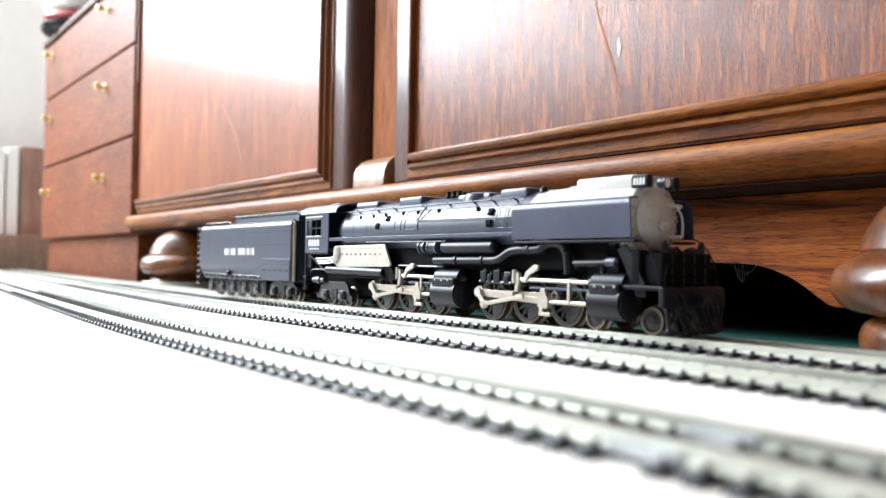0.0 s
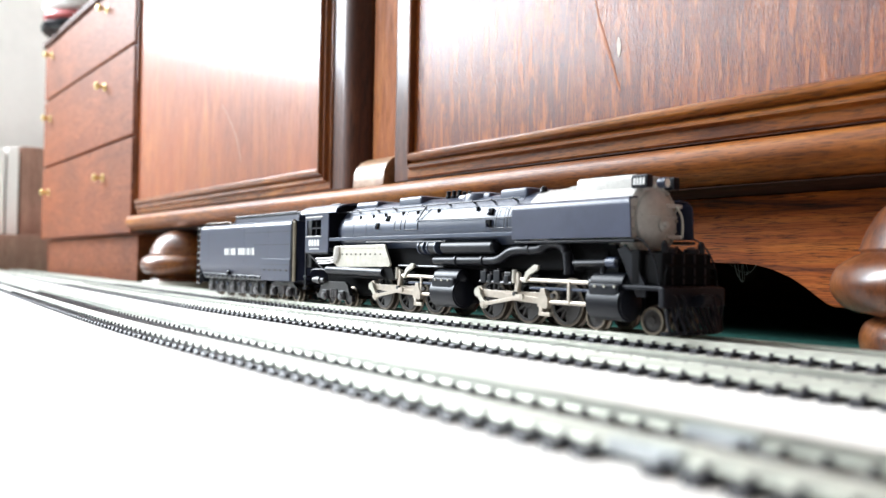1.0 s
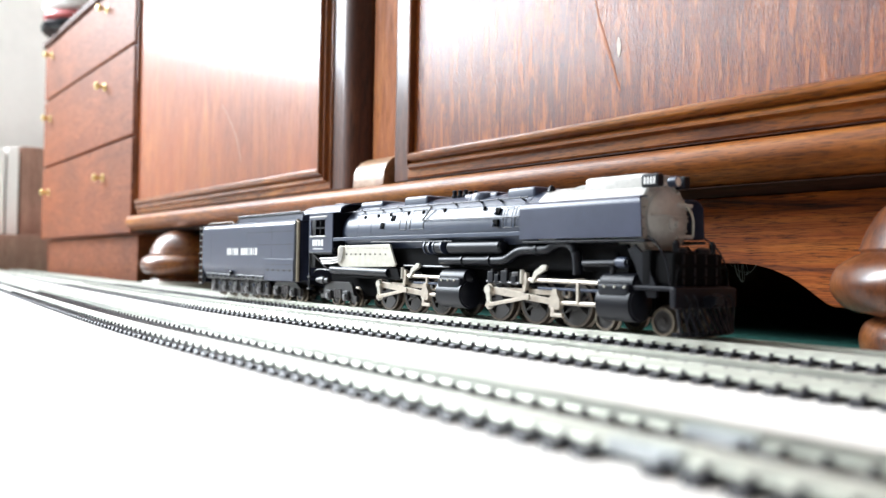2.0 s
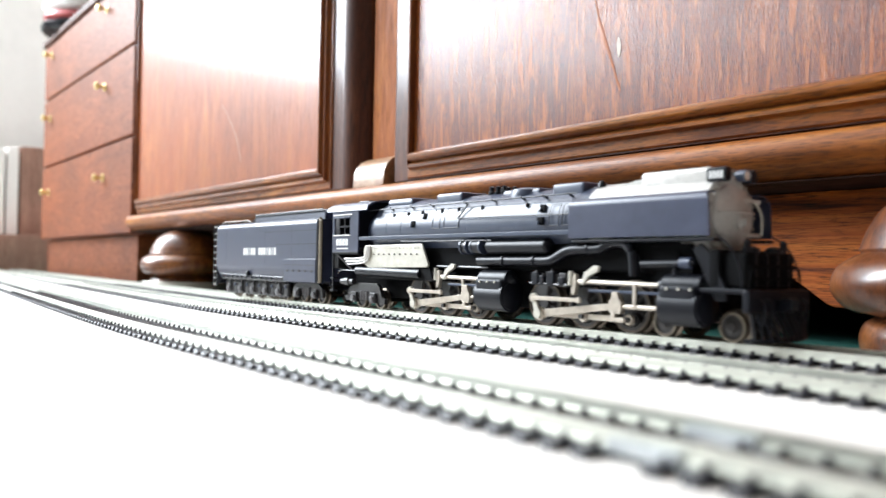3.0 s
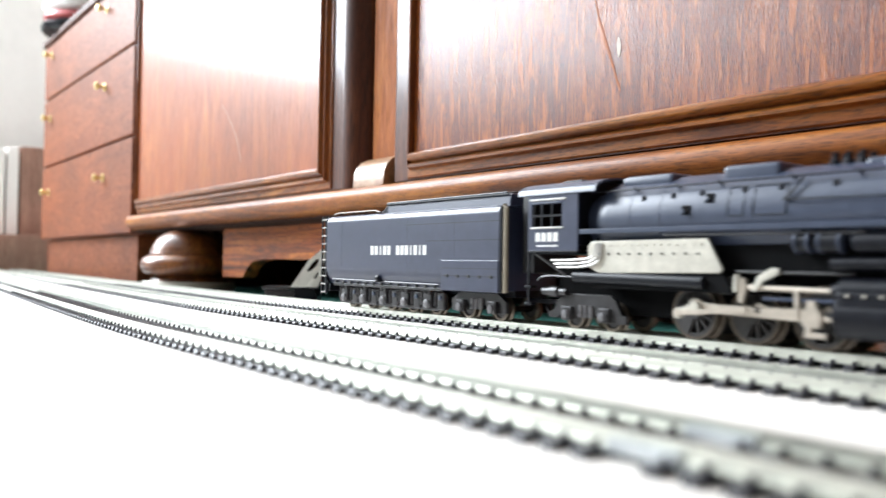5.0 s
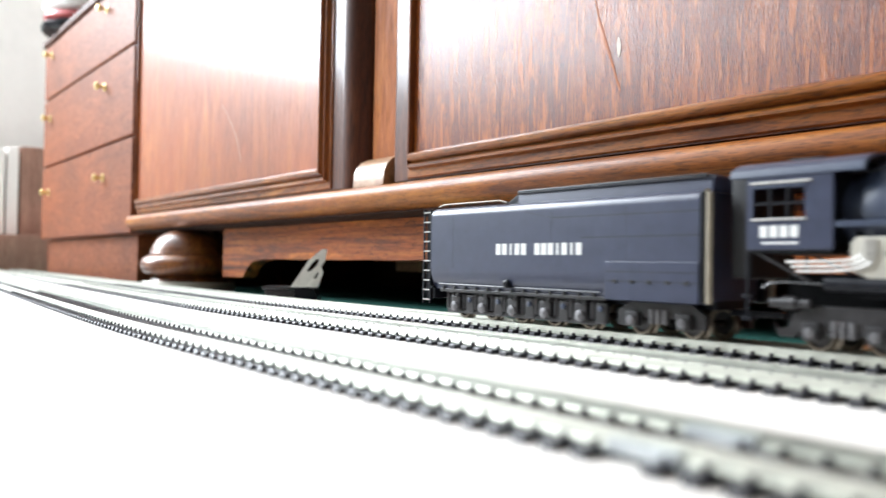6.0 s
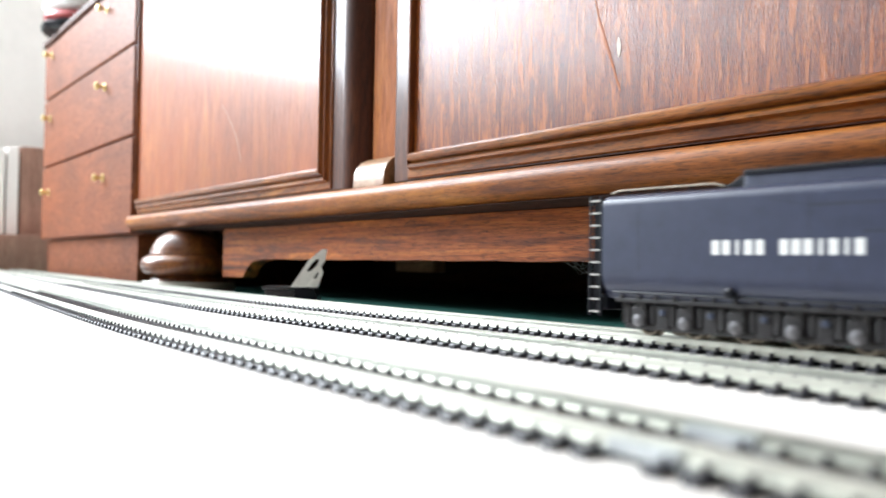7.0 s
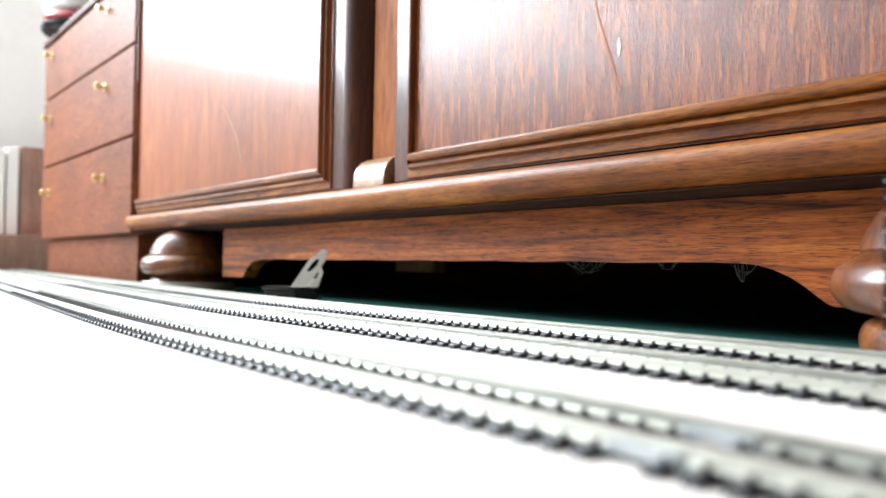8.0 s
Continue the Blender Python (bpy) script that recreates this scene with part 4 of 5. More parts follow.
        for x in (-50, -32):
            part("axle_box", boxed(x - 2.6, x + 2.6, *sorted((s * 12.8, s * 15)), 3.2, 8.4, 0.6), TRUCK, t)
            part("axle_cap", lathe(bmesh.new(), [(1.6, 0), (1.5, s * 0.8), (0.3, s * 1.0)], (x, s * 15, 5.4), "y", 14), DARK_STEEL, t)
        for x in (-43.5, -41, -38.5):
            part("spring", rod(bmesh.new(), (x, s * 13.6, 4.5), (x, s * 13.6, 9.0), 1.0, None, 10), DARK_STEEL, t)
    part("main_frame", boxed(-62, 162, -6.4, 6.4, 6, 22, 1), MATT, loco)
    part("boiler_cradle", boxed(-40, 150, -11.4, 11.4, 21, 34.5, 2), MATT, loco)
    part("smokebox_saddle", prism(bmesh.new(), [(-12, 18), (12, 18), (9.5, 26), (12, 31), (-12, 31), (-9.5, 26)], 138, 154), MATT, loco)


def loco_pilot():
    def part(name, bm, material, parent=None, label="", smooth=30):
        for v in bm.verts:
            v.co.x = 163 + (v.co.x - 163) * (PILOT_LENGTH if v.co.x > 163 else 1)
        return plain_part(name, bm, material, parent, label, smooth)

    part("pilot_deck", boxed(160, 181, -16.5, 16.5, 15.4, 17, 0.5), BLACK, loco)
    bm = boxed(163, 168, -15, 15, 17, 29, 1)
    part("pump_shield", boxed(168, 178.5, -13.5, 13.5, 17, 28.2, 1.5), MATT, loco, "dark shielded air pump housing")
    part("front_bulkhead", bm, MATT, loco)
    part("buffer_beam", boxed(179.5, 182.5, -16.8, 16.8, 9.8, 16.6, 0.6), BLACK, loco)
    part("coupler", prism(bmesh.new(), [(182, 10), (186, 10), (188.4, 11.2), (188.8, 14), (186.2, 14.6), (182, 13.6)], -2.2, 2.2, "y", 0.5), BLACK, loco)
    for k in range(11):
        y = -15 + 3.0 * k
        d = 6.2 * (1 - (y / 17) ** 2)
        part("pilot_bar", rod(bmesh.new(), (182, y, 9.8), (181.5 + d, y * 0.94, 1.4), 0.8, 0.7, 6), BLACK, loco)
    part("pilot_foot", prism(bmesh.new(), [*[(180.5 + 6.6 * (1 - (y / 17) ** 2), y) for y in (-15, -10, -5, 0, 5, 10, 15)], (179, 15), (179, -15)], 0.9, 2.0, "z"), BLACK, loco)
    for y in (-9, -3, 3, 9):
        part("shield_rib", boxed(178.4, 179.2, y - 0.5, y + 0.5, 17.4, 27.6, 0.2), BLACK, loco)
    for z in (20, 24):
        part("shield_rail", rod(bmesh.new(), (179.4, -13, z), (179.4, 13, z), 0.35, None, 6), MATT, loco)
    for y in (-12, -8, 8, 12):
        part("front_hose", tube(bmesh.new(), smooth_path([(182.6, y, 14), (184.6, y, 12.6), (185, y, 9), (184, y, 6)], 4), 0.5, 6), BLACK, loco)
    part("front_handrail", tube(bmesh.new(), smooth_path([(180, -14, 17), (180.4, -13.6, 22), (180.4, -10, 23.4), (180.4, 10, 23.4), (180.4, 13.6, 22), (180, 14, 17)], 5), 0.35, 6), MATT, loco)
    for s in (-1, 1):
        br = [(157, 29), (160, 31), (166, 26), (168, 20), (171, 17), (171, 13), (166, 13), (163.5, 17), (160, 24)]
        part("pilot_bracket", prism(bmesh.new(), br, *sorted((s * 13.5, s * 14.8)), axis="y", bevel=0.3), BLACK, loco)
        g = tube(bmesh.new(), smooth_path([(167, s * 15.8, 33.5), (172, s * 16, 31), (177, s * 16, 25), (179, s * 16, 17)], 5), 0.35, 6)
        part("grab_rail", g, BLACK, loco)
        part("flag_lamp", lathe(bmesh.new(), [(1.2, 28), (1.4, 29), (1.4, 31.2), (0.8, 32), (0.2, 32.4)], (176, s * 10, 0), "z", 12), BLACK, loco)
        part("pump_cylinder", lathe(bmesh.new(), [(2.6, 17), (2.9, 18), (2.9, 23), (2.2, 23.6), (2.2, 24.6), (3.1, 25), (3.1, 29.4), (1.2, 30.2)], (174.5, s * 6.2, 0), "z", 18), BLACK, loco)


def loco_wheels():
    for base, crank in CRANKS:
        for k in range(3):
            w = driver_wheelset(loco, base + 21.3 * k, DRIVER_R, crank)
            turning.append((w, base + 21.3 * k, DRIVER_R))
    for x in (142.6, 168.2, -50, -32):
        w = small_wheelset(loco, x, SMALL_R)
        turning.append((w, x, SMALL_R))


def bar(length, w0, w1, t, ends):
    """A rod along +x from its pin at 0, flat across y, with round bosses."""
    bm = prism(bmesh.new(), [(0, -w0 / 2), (length, -w1 / 2), (length, w1 / 2), (0, w0 / 2)], -t / 2, t / 2, "y", 0.15)
    for x, r in ends:
        rod(bm, (x, -t * 0.62, 0), (x, t * 0.62, 0), r, None, 18)
    return bm


def loco_rods():
    for base, crank in CRANKS:
        for s in (-1, 1):
            side = part("coupling_rod", bar(42.6, 2.0, 2.0, 1.1, ((0, 2.0), (21.3, 2.0), (42.6, 1.9))), ROD, loco, "bright coupling rod")
            main = part("main_rod", bar(38.0, 3.0, 2.2, 1.2, ((0, 2.6), (38.0, 1.6))), ROD, loco, "bright main rod")
            head = bmesh.new()
            prism(head, [(-2.6, -1.8), (-1.4, -2.6), (2.4, -2.6), (3.0, -1.6), (3.0, 1.6), (1.6, 2.8), (1.4, 5.0), (-1.0, 5.0), (-1.2, 2.8), (-2.6, 1.6)], -1.2, 1.2, "y", 0.25)
            rod(head, (0, 0, 0), (33 if base > 50 else 16, 0, 0), 0.8, None, 10)
            box(head, -1.6, 4.6, -1.5, 0.2, -5.4, -3.9, 0.3)
            box(head, -1.4, 0.6, -1.5, 0.6, -4.6, -2.2, 0.3)
            cross = part("crosshead", head, ROD, loco, "bright crosshead with its piston rod")
            ret = part("return_crank", bar(6.3, 2.6, 2.2, 1.0, ((0, 1.9), (6.3, 1.8))), CREAM, loco)
            ecc = part("eccentric_rod", bar(24.0, 1.6, 1.4, 0.8, ((0, 1.2), (24.0, 1.1))), ROD, loco)
            rods.append((base, crank if s < 0 else crank - 90, s, side, main, cross, ret, ecc))


loco_boiler()
loco_smokebox()
loco_deflectors()
loco_cab()
loco_running_gear_static()
loco_pilot()
loco_wheels()
loco_rods()

# ---- tender ----


TENDER_LENGTH = 1.045


def tender_body():
    x0, x1 = -218, -84

    def part(name, bm, material, parent=None, label="", smooth=30):
        for v in bm.verts:
            v.co.x = x1 + (v.co.x - x1) * TENDER_LENGTH
        return plain_part(name, bm, material, parent, label, smooth)
    half = [(15.6, 12.4), (16.0, 14.0), (17.4, 16.2), (18.3, 18.8), (18.5, 21), (18.5, 44.0), (18.2, 45.8), (17.2, 47.0), (15.5, 47.6)]
    o = [(-y, z) for y, z in half] + [(y, z) for y, z in reversed(half)]
    b = part("body", prism(bmesh.new(), o, x0, x1, "x", 0.5), DEFLECTOR, tender, "black tender tank with rounded edges", 40)
    part("coal_bunker", prism(bmesh.new(), [(-14.6, 47), (-14.2, 51.2), (-13.4, 52.2), (13.4, 52.2), (14.2, 51.2), (14.6, 47)], -168, -82, "x", 0.6), DEFLECTOR, tender)
    part("bunker_slope", prism(bmesh.new(), [(-176, 47.2), (-168, 47.2), (-168, 52)], -13.8, 13.8, "y", 0.3), BLACK, tender)
    part("coal_heap", prism(bmesh.new(), [(-11, 51.5), (-9, 53.2), (-3, 54.2), (4, 54.0), (9, 53.0), (11, 51.5)], -160, -90, "x", 0.6), GLASSY, tender)
    for s in (-1, 1):
        part("bunker_rail", tube(bmesh.new(), [(-168, s * 14.4, 52.4), (-84, s * 14.4, 52.6)], 0.4, 6), BLACK, tender)
        part("bunker_flange", boxed(-168, -83, *sorted((s * 13.6, s * 15.0)), 51.4, 52.0, 0.15), BLACK, tender)
        part("deck_rail", tube(bmesh.new(), [(-217, s * 14.8, 48.6), (-214, s * 14.8, 49.4), (-178, s * 14.8, 49.4), (-174, s * 14.8, 48.4)], 0.35, 6), HANDRAIL, tender, "pale wire deck rail")
        for x in (-210, -198, -186):
            part("rail_post", rod(bmesh.new(), (x, s * 14.8, 47.4), (x, s * 14.8, 49.4), 0.35, None, 6), BLACK, tender)
        # seams and the lower box
        part("seam", boxed(-146, x1 + 0.3, s * 18.5 - 0.08, s * 18.5 + 0.08, 40.9, 41.15), GLASSY, tender)
        part("seam", boxed(-132, x1 + 0.3, s * 18.5 - 0.08, s * 18.5 + 0.08, 33.3, 33.55), GLASSY, tender)
        bx = part("stoker_box", boxed(-120.5, x1, *sorted((s * 13, s * 18.8)), 11.8, 25.0, 0.4), DEFLECTOR, tender)
        for z in (18.2, 21.4):
            part("seam", boxed(-120, x1 - 0.4, s * 18.8 - 0.08, s * 18.8 + 0.08, z, z + 0.22), TRUCK, bx)
        for k in range(5):
            part("box_latch", boxed(-117 + 7 * k, -115.4 + 7 * k, s * 18.8 - 0.3, s * 18.8 + 0.3, 17.6, 18.8, 0.1), TRUCK, bx)
        # plate seams with faint upright joints, a slanted brace seam and the filler valve
        for x in (-203, -146, -112):
            part("plate_joint", boxed(x, x + 0.12, s * 18.5 - 0.04, s * 18.5 + 0.04, 25.4 if x > -121 else 21.5, 43.6), GLASSY, tender)
        part("plate_joint", prism(bmesh.new(), [(-160, 43.8), (-159.6, 43.8), (-146, 41.0), (-146.4, 41.0)], *sorted((s * 18.45, s * 18.56)), axis="y"), GLASSY, tender)
        part("filler_valve", lathe(bmesh.new(), [(0.3, 0), (1.7, s * 0.2), (1.7, s * 2.2), (0.9, s * 2.8), (0.3, s * 2.8)], (-170, s * 16.4, 15.6), "y", 12), BLACK, tender)
        part("sill_pipe", tube(bmesh.new(), [(-214, s * 17.0, 14.6), (-124, s * 17.0, 14.0)], 0.4, 6), BLACK, tender)
        # lettering drawn as bars
        for start, n, step in ((-175.8, 5, 3.55), (-154.4, 7, 3.42)):
            for k in range(n):
                narrow = (n == 5 and k == 2) or (n == 7 and k in (3, 5))
                w = 1.0 if narrow else 2.5
                x = start + step * k + (0.8 if narrow else 0)
                part("letter_bar", boxed(x, x + w, s * 18.5 - 0.1, s * 18.5 + 0.14, 27.2, 31.6), WHITE_INK, b, "white letter bar")
        part("handrail", tube(bmesh.new(), [(-81.2, s * 17.4, 12), (-81.2, s * 17.4, 46.0), (-82.4, s * 17.2, 47.2)], 1.0, 8), HANDRAIL, tender, "pale upright handrail")
        part("front_edge", boxed(-84, -82.6, *sorted((s * 15, s * 18.4)), 12, 47, 0.3), BLACK, tender)
        part("sill", boxed(-214, -122, *sorted((s * 14.6, s * 16.4)), 11.2, 12.6, 0.3), TRUCK, tender)
        for k in range(13):
            part("sill_rivet", boxed(-212 + 7 * k, -210.6 + 7 * k, s * 16.4 - 0.3, s * 16.4 + 0.4, 12.4, 13.6, 0.15), TRUCK, tender)
        # rear ladder
        for x in (-224.0, -219.4):
            part("ladder_side", boxed(x - 0.45, x + 0.45, s * 17.6 - 0.4, s * 17.6 + 0.4, 6, 47.6, 0.1), BLACK, tender)
        for k in range(10):
            part("ladder_rung", rod(bmesh.new(), (-224.0, s * 17.8, 7.4 + 4.3 * k), (-219.4, s * 17.8, 7.4 + 4.3 * k), 0.3, None, 6), SILVER, tender)
        part("ladder_back", boxed(-223.6, -219.8, *sorted((s * 15.6, s * 16.6)), 7, 47, 0.2), BLACK, tender)
        part("ladder_bracket", boxed(-219.8, -217.6, *sorted((s * 16.8, s * 17.8)), 44, 45, 0.1), BLACK, tender)
        part("ladder_bracket", boxed(-219.8, -217.6, *sorted((s * 15.2, s * 17.8)), 12.5, 13.5, 0.1), BLACK, tender)
        # running gear: five fixed axles and a leading truck
        fr = [(-214, 4), (-214, 11), (-126, 11), (-126, 4), (-130, 3.4), (-210, 3.4)]
        f = part("pedestal_frame", prism(bmesh.new(), fr, *sorted((s * 11.2, s * 12.6)), axis="y", bevel=0.3), TRUCK, tender)
        for k in range(5):
            x = -205 + 17.6 * k
            part("axle_box", boxed(x - 3, x + 3, *sorted((s * 12.4, s * 15.2)), 3.6, 9.8, 0.7), TRUCK, f)
            part("axle_cap", lathe(bmesh.new(), [(2.2, 0), (2.0, s * 0.7), (0.3, s * 1.1)], (x, s * 15.2, 5.2), "y", 16), DARK_STEEL, f)
            part("spring_seat", lathe(bmesh.new(), [(2.4, 0), (2.3, s * 0.8), (1.5, s * 0.9), (1.3, s * 0.4), (0.3, s * 0.4)], (x + 0.6, s * 14.6, 11.0), "y", 16), TRUCK, f)
            part("seat_mount", boxed(x - 2.4, x + 3.2, *sorted((s * 11.8, s * 14.6)), 9.4, 13.2, 0.8), TRUCK, f)
            part("spring_hanger", boxed(x + 6.2, x + 11.4, *sorted((s * 12.0, s * 14.4)), 2.6, 10.4, 0.8), TRUCK, f)
            part("hanger_bolt", lathe(bmesh.new(), [(1.2, 0), (1.0, s * 0.6), (0.2, s * 0.8)], (x + 8.8, s * 14.4, 8.2), "y", 10), BOILER, f)
            for d in (-5.0, 5.0):
                part("spring", rod(bmesh.new(), (x + d, s * 13.4, 4.2), (x + d, s * 13.4, 10.6), 1.3, None, 10), TRUCK, f)
        part("equaliser_bar", boxed(-212, -128, *sorted((s * 12.4, s * 13.6)), 2.2, 4.0, 0.4), TRUCK, f)
        tf = [(-119, 3.4), (-119, 8), (-114, 11.4), (-90, 11.4), (-85, 8), (-85, 3.4), (-89.5, 3), (-93, 6.6), (-111, 6.6), (-114.5, 3)]
        t = part("truck_frame", prism(bmesh.new(), tf, *sorted((s * 11.4, s * 13.4)), axis="y", bevel=0.3), TRUCK, tender, "grey cast truck frame")
        for x in (-112, -92):
            part("axle_box", boxed(x - 2.6, x + 2.6, *sorted((s * 12.8, s * 15.2)), 3.0, 8.2, 0.6), TRUCK, t)
            part("axle_cap", lathe(bmesh.new(), [(1.7, 0), (1.6, s * 0.7), (0.3, s * 0.9)], (x, s * 15.2, 5.2), "y", 14), DARK_STEEL, t)
        for x in (-104.6, -102, -99.4):
            part("spring", rod(bmesh.new(), (x, s * 13.8, 4.4), (x, s * 13.8, 9.0), 1.0, None, 10), DARK_STEEL, t)
    part("underframe", boxed(-216, -84, -9.5, 9.5, 9.8, 13, 0.5), BLACK, tender)
    part("rear_beam", boxed(-221, -218, -16, 16, 8, 12.6, 0.4), BLACK, tender)
    part("drawbar", boxed(-84, -66, -2, 2, 8, 10, 0.3), BLACK, tender)
    for x in (-205, -187.4, -169.8, -152.2, -134.6, -112, -92):
        at = x1 + (x - x1) * TENDER_LENGTH
        turning.append((small_wheelset(tender, at, SMALL_R), at, SMALL_R))


tender_body()

# ---- small things ----


def steel_clip():
    c = thing("metal_clip", (-592, 312, FLOOR), "black clip with bright pierced metal levers standing behind the track", "clip", turn=50)
    part("jaw", prism(bmesh.new(), [(-8, 0), (10, 0), (11, 5), (8, 11), (2, 12.5), (-8, 11)], -7, 12, "y", 1.2), BLACK, c)
    part("flat_base", box(boxed(-34, -4, -6, 14, 9.6, 12.2, 1.0), -32, -6, -4, 12, 0, 9.4, 1.0), TRUCK, c, "grey flat strip")
    for k, (w, h, dx, y) in enumerate(((6.6, 30, 20, -7.6), (5.6, 17, 6, -4.6))):
        bm = bmesh.new()
        n = [(-w, 0), (w, 0), (w, h * 0.7), (w * 0.3, h), (-w * 0.3, h), (-w, h * 0.7)]
        hole = [(-w * 0.36, h * 0.42), (w * 0.36, h * 0.42), (w * 0.36, h * 0.62), (w * 0.2, h * 0.74), (-w * 0.2, h * 0.74), (-w * 0.36, h * 0.62)]
        loops = []
        for yy in (y, y + 1.0):
            loops.append(([bm.verts.new((u, yy, v)) for u, v in n], [bm.verts.new((u, yy, v)) for u, v in hole]))
        for outer, inner in loops:
            for i in range(6):
                bm.faces.new((outer[i], outer[(i + 1) % 6], inner[(i + 1) % 6], inner[i]))
        for which in (0, 1):
            a, b = loops[0][which], loops[1][which]
            for i in range(6):
                bm.faces.new((a[i], a[(i + 1) % 6], b[(i + 1) % 6], b[i]))
        for v in bm.verts:
            v.co.x += dx * v.co.z / h + (-4 if k == 0 else 5)
            v.co.z += 12
        part("lever", bm, CHROME, c, "bright pierced lever", 20)


steel_clip()


def door_stop():
    s = thing("wooden_block", (0, 0, 0), "small half-round wooden block on the rail between the doors", "wooden block")
    prof = [(307, 81.6), (322.5, 81.6), (322.5, 103), (319, 102.6), (313.5, 100), (309.5, 95.8), (307.6, 91)]
    part("block", prism(bmesh.new(), prof, -514, -474, "x", 0.6), PALE_WOOD, s, "pale worn block")


door_stop()


def chest_top_bundle():
    b = thing("cloth_bag", (-1440, 330, 398), "black, white and red soft bag lying on the chest", "bag")
    for name, prof, mat, seed in (
            ("bag_base", [(0.5, 0), (56, 0), (64, 5), (66, 12), (60, 19), (0.5, 20)], BLACK, 0),
            ("red_band", [(0.5, 17), (58, 18), (63, 24), (61, 31), (0.5, 32)], RED, 4),
            ("white_cloth", [(0.5, 29), (52, 30), (62, 40), (58, 62), (36, 80), (0.5, 86)], WHITE_PAINT, 9)):
        m = lathe(bmesh.new(), prof, (-30, 20, 0), "z", 28)
        for v in m.verts:
            v.co += Vector((noise.noise(v.co / 24 + Vector((seed, 0, 0))), noise.noise(v.co / 20 + Vector((0, seed, 5))), 0)) * 7
        part(name, m, mat, b)


chest_top_bundle()


def far_books():
    b = thing("wooden_crate", (-2325, 250, FLOOR), "low reddish-brown wooden crate on the floor", "crate")
    bm = boxed(0, 300, 0, 12, 0, 84, 2)
    box(bm, 0, 300, 220, 232, 0, 84, 2)
    box(bm, 0, 12, 12, 220, 0, 84, 2)
    box(bm, 288, 300, 12, 220, 0, 84, 2)
    box(bm, 12, 288, 12, 220, 0, 10)
    box(bm, 12, 288, 12, 220, 72, 82)
    part("crate_body", bm, BOX_WOOD, b)
    for y, t, h, mat, text in ((262, 40, 168, BOX_WOOD, "brown"), (306, 34, 196, PLASTER, "cream"), (344, 24, 203, PLASTER, "cream"), (372, 58, 206, BOX_WOOD, "pinkish-brown"), (433, 36, 198, STILE_WOOD, "dark brown")):
        o = thing("book", (-2265, y, 84 + FLOOR), "large %s book standing on the crate" % text, "book", "books on the crate")
        part("cover", boxed(0, 160, 0, t, 0, h, 3), mat, o)
        part("pages", boxed(-2, 158, 4, t - 4, 4, h - 3), PLASTER, o)


far_books()


def foot_cup():
    c = thing("furniture_cup", (-893, 328, FLOOR), "shallow pale glossy cup under the wardrobe's foot", "furniture cup")
    part("cup", lathe(bmesh.new(), [(42.5, 0.1), (48, 0.1), (50, 3), (49, 8), (47.5, 9), (46, 8), (45, 3), (42.5, 2.5), (42.5, 0.1)], (0, 0, 0), "z", 40), CREAM, c, "", 50)


foot_cup()


def cobwebs():
    """Dusty threads that hang from the apron's lower edge."""
    rng = random.Random(5)
    for x, z, wide, drop, n in ((-318, 30.4, 15, 7.5, 9), (-262, 30.2, 8, 4, 5), (-219, 29.6, 8, 11, 5)):
        web = thing("cobweb", (x, 339, z), "grey dusty cobweb hanging from the apron", "cobweb", "cobwebs under the wardrobe")
        bm = bmesh.new()
        for k in range(n):
            a, b = rng.uniform(-wide, wide), rng.uniform(-wide, wide)
            low = drop * rng.uniform(0.3, 1.0)
            y = rng.uniform(-3, 3)
            pts = [(a, y, 0), (a * 0.6 + rng.uniform(-2, 2), y + 0.5, -low * 0.7), (0.5 * (a + b) * 0.5, y, -low), (b * 0.7, y - 0.5, -low * 0.75), (b, y, 0)]
            tube(bm, smooth_path(pts, 3), rng.uniform(0.05, 0.11), 4)
        part("threads", bm, DUST, web, smooth=0)


cobwebs()


# ---- what moves ----
STEPS = ((0.0, 0.0), (1.2, 0.0), (1.5, 0.7), (1.7, 2.0), (2.2, 6.8), (2.8, 20.4), (3.0, 30.8), (3.5, 65.2), (4.0, 98.4), (4.5, 137.4), (5.2, 201.5), (6.0, 277.0), (6.5, 325.6), (7.0, 377.4), (7.5, 431.6), (8.0, 479.0))


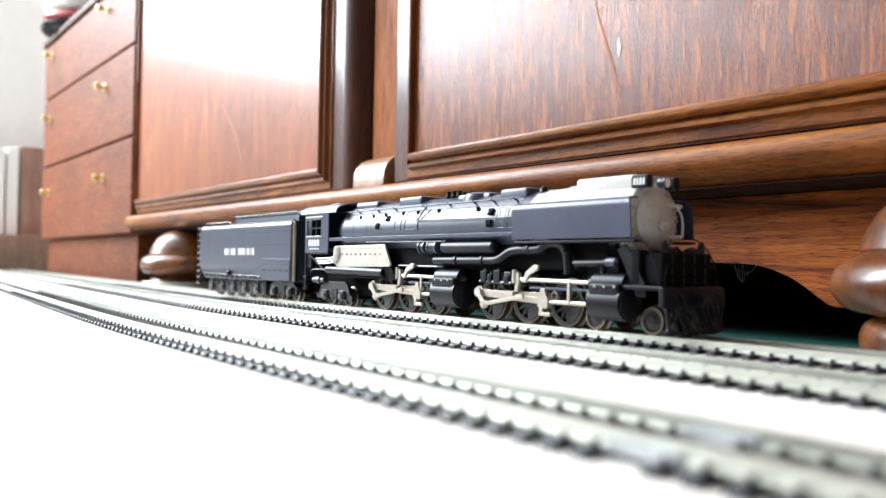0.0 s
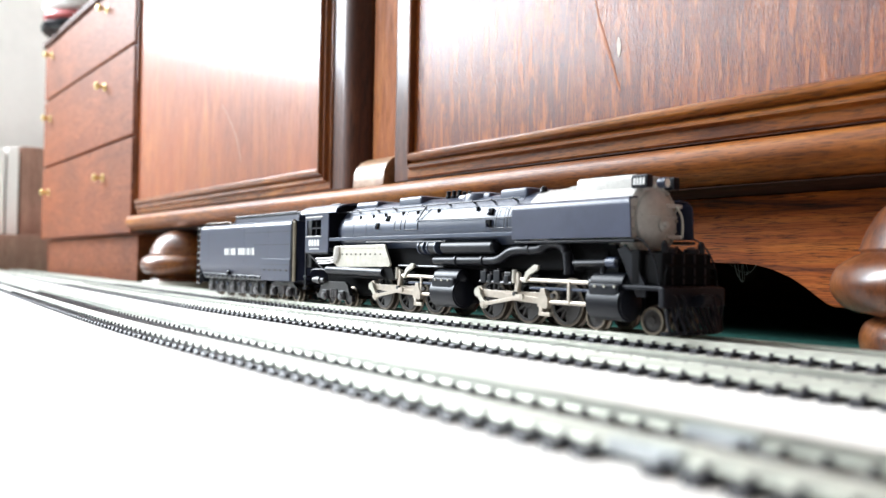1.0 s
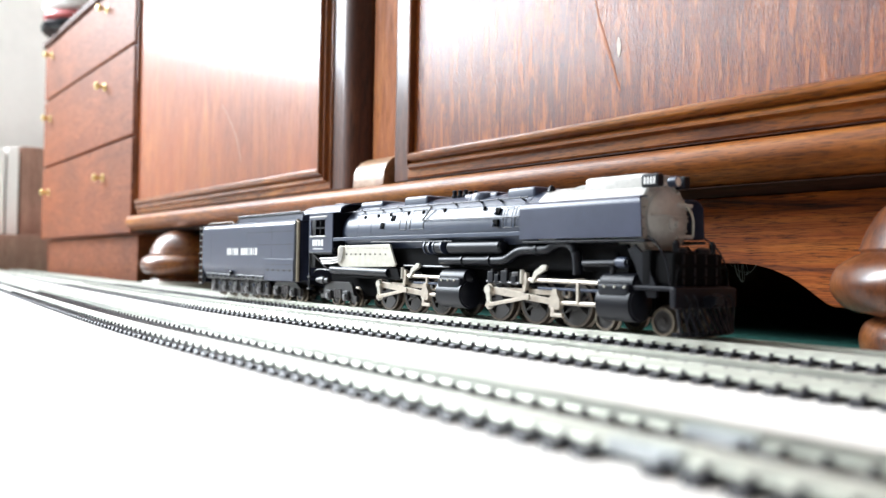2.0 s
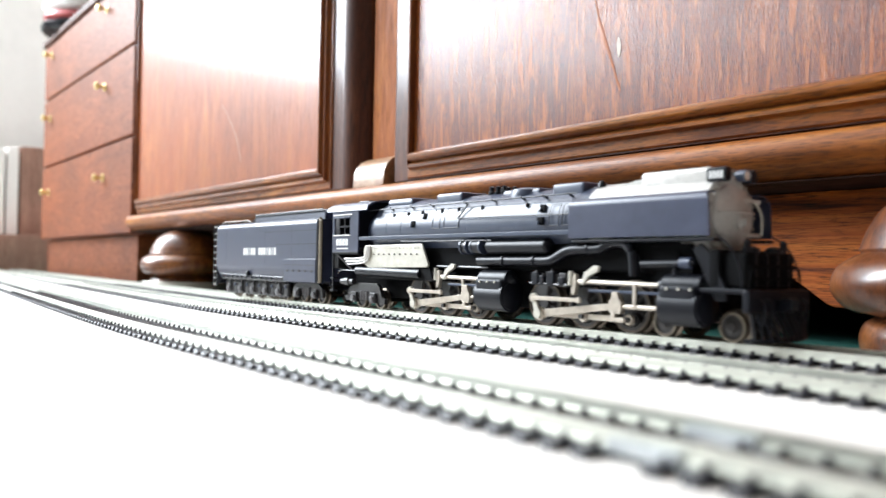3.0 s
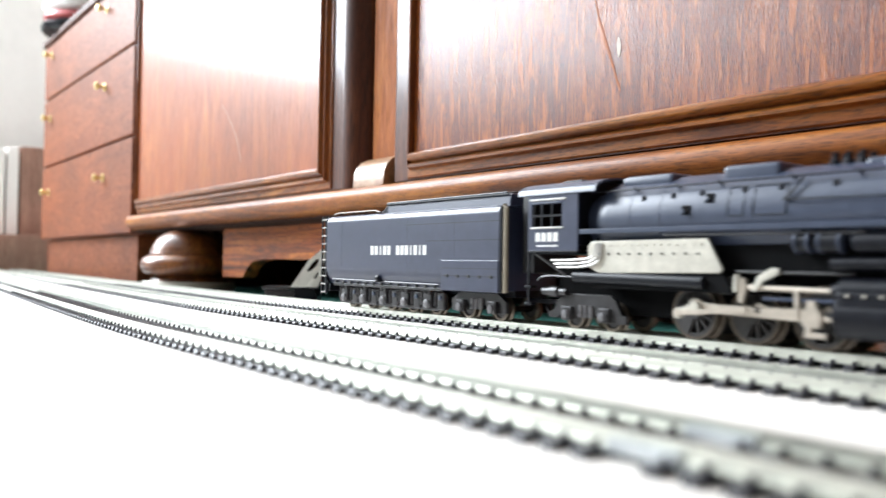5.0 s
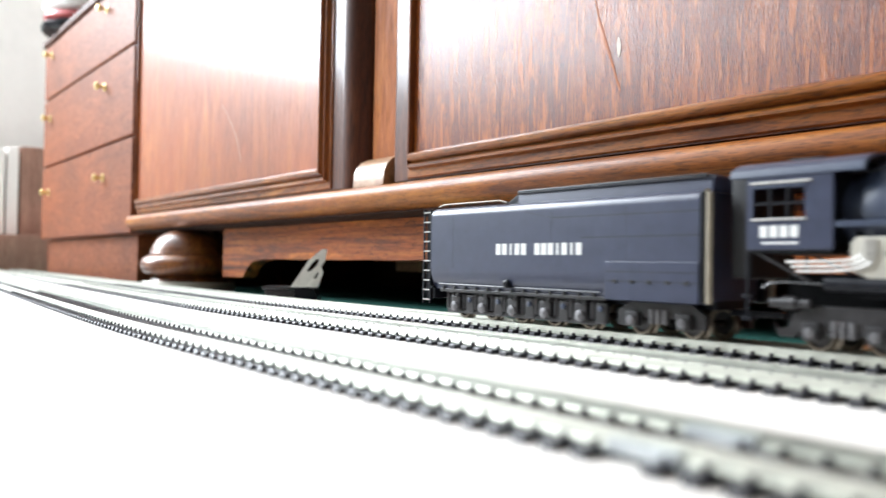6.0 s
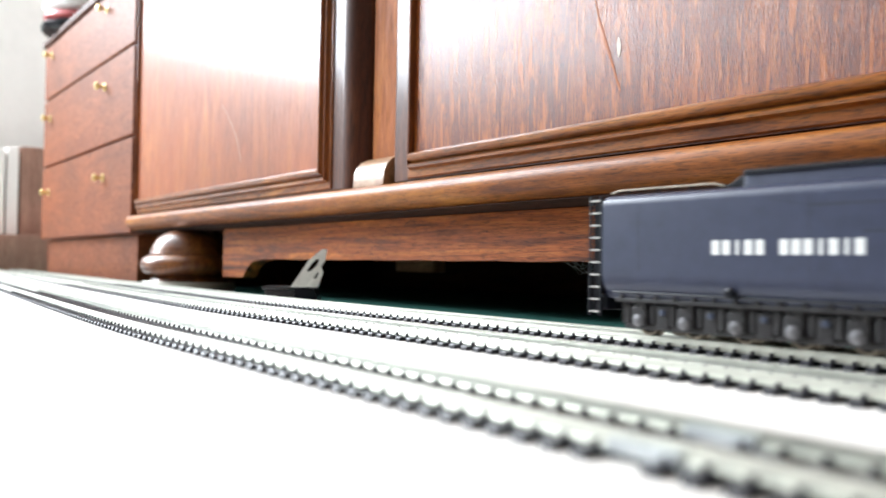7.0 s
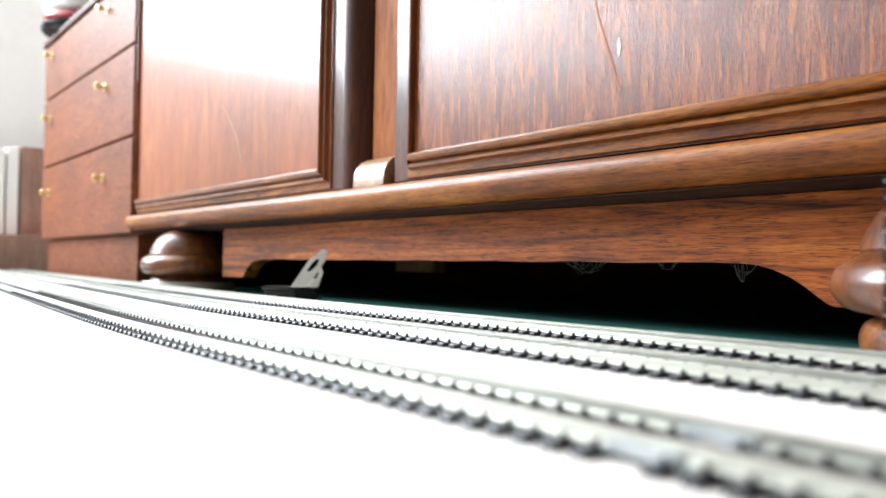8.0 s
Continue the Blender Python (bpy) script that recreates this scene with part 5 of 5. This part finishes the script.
def gone(t):
    """Millimetres that the train has run by t, on a smooth curve through STEPS."""
    k = max(i for i in range(len(STEPS) - 1) if STEPS[i][0] <= t + 1e-9)

    def slope(i):
        if i == 0 or i == len(STEPS) - 1:
            a, b = (0, 1) if i == 0 else (-2, -1)
            return (STEPS[b][1] - STEPS[a][1]) / (STEPS[b][0] - STEPS[a][0])
        d0 = (STEPS[i][1] - STEPS[i - 1][1]) / (STEPS[i][0] - STEPS[i - 1][0])
        d1 = (STEPS[i + 1][1] - STEPS[i][1]) / (STEPS[i + 1][0] - STEPS[i][0])
        return 0.0 if d0 * d1 <= 0 else 2 * d0 * d1 / (d0 + d1)
    (t0, s0), (t1, s1) = STEPS[k], STEPS[k + 1]
    h = t1 - t0
    u = (t - t0) / h
    return (2 * u ** 3 - 3 * u ** 2 + 1) * s0 + (u ** 3 - 2 * u ** 2 + u) * h * slope(k) + (3 * u ** 2 - 2 * u ** 3) * s1 + (u ** 3 - u ** 2) * h * slope(k + 1)


def motions():
    times = [k / 10 for k in range(81)]
    fine = [k / 15 for k in range(121)]
    for ob in (loco, tender):
        walk(ob, [(t, pose((-349.3 + gone(t)) / 1000, 0.2365, 0.0043)) for t in times])
    for ob, x, r in turning:
        walk(ob, [(t, pose(x / 1000, 0, r / 1000, 0, math.degrees(gone(t) / r), 0)) for t in fine])
    for base, crank, s, side, main, cross, ret, ecc in rods:
        rows = [[], [], [], [], []]
        for t in fine:
            a = radians(crank) - gone(t) / DRIVER_R
            px, pz = CRANK_R * math.cos(a), CRANK_R * math.sin(a)
            rows[0].append((t, pose((base + px) / 1000, s * 0.0125, (DRIVER_R + pz) / 1000)))
            drop = pz - 0.6
            reach = math.sqrt(38.0 ** 2 - drop ** 2)
            rows[1].append((t, pose((base + px) / 1000, s * 0.0139, (DRIVER_R + pz) / 1000, 0, math.degrees(math.asin(drop / 38.0)), 0)))
            rows[2].append((t, pose((base + px + reach) / 1000, s * 0.0139, (DRIVER_R + 0.6) / 1000)))
            b = a + radians(173)
            rows[3].append((t, pose((base + px) / 1000, s * 0.0153, (DRIVER_R + pz) / 1000, 0, -math.degrees(b), 0)))
            qx, qz = px + 6.3 * math.cos(b), pz + 6.3 * math.sin(b)
            tilt = math.asin(max(-1, min(1, (qz - 2.0) / 24.0)))
            rows[4].append((t, pose((base + qx) / 1000, s * 0.0162, (DRIVER_R + qz) / 1000, 0, math.degrees(tilt), 0)))
        for ob, r in zip((side, main, cross, ret, ecc), rows):
            walk(ob, r)


motions()
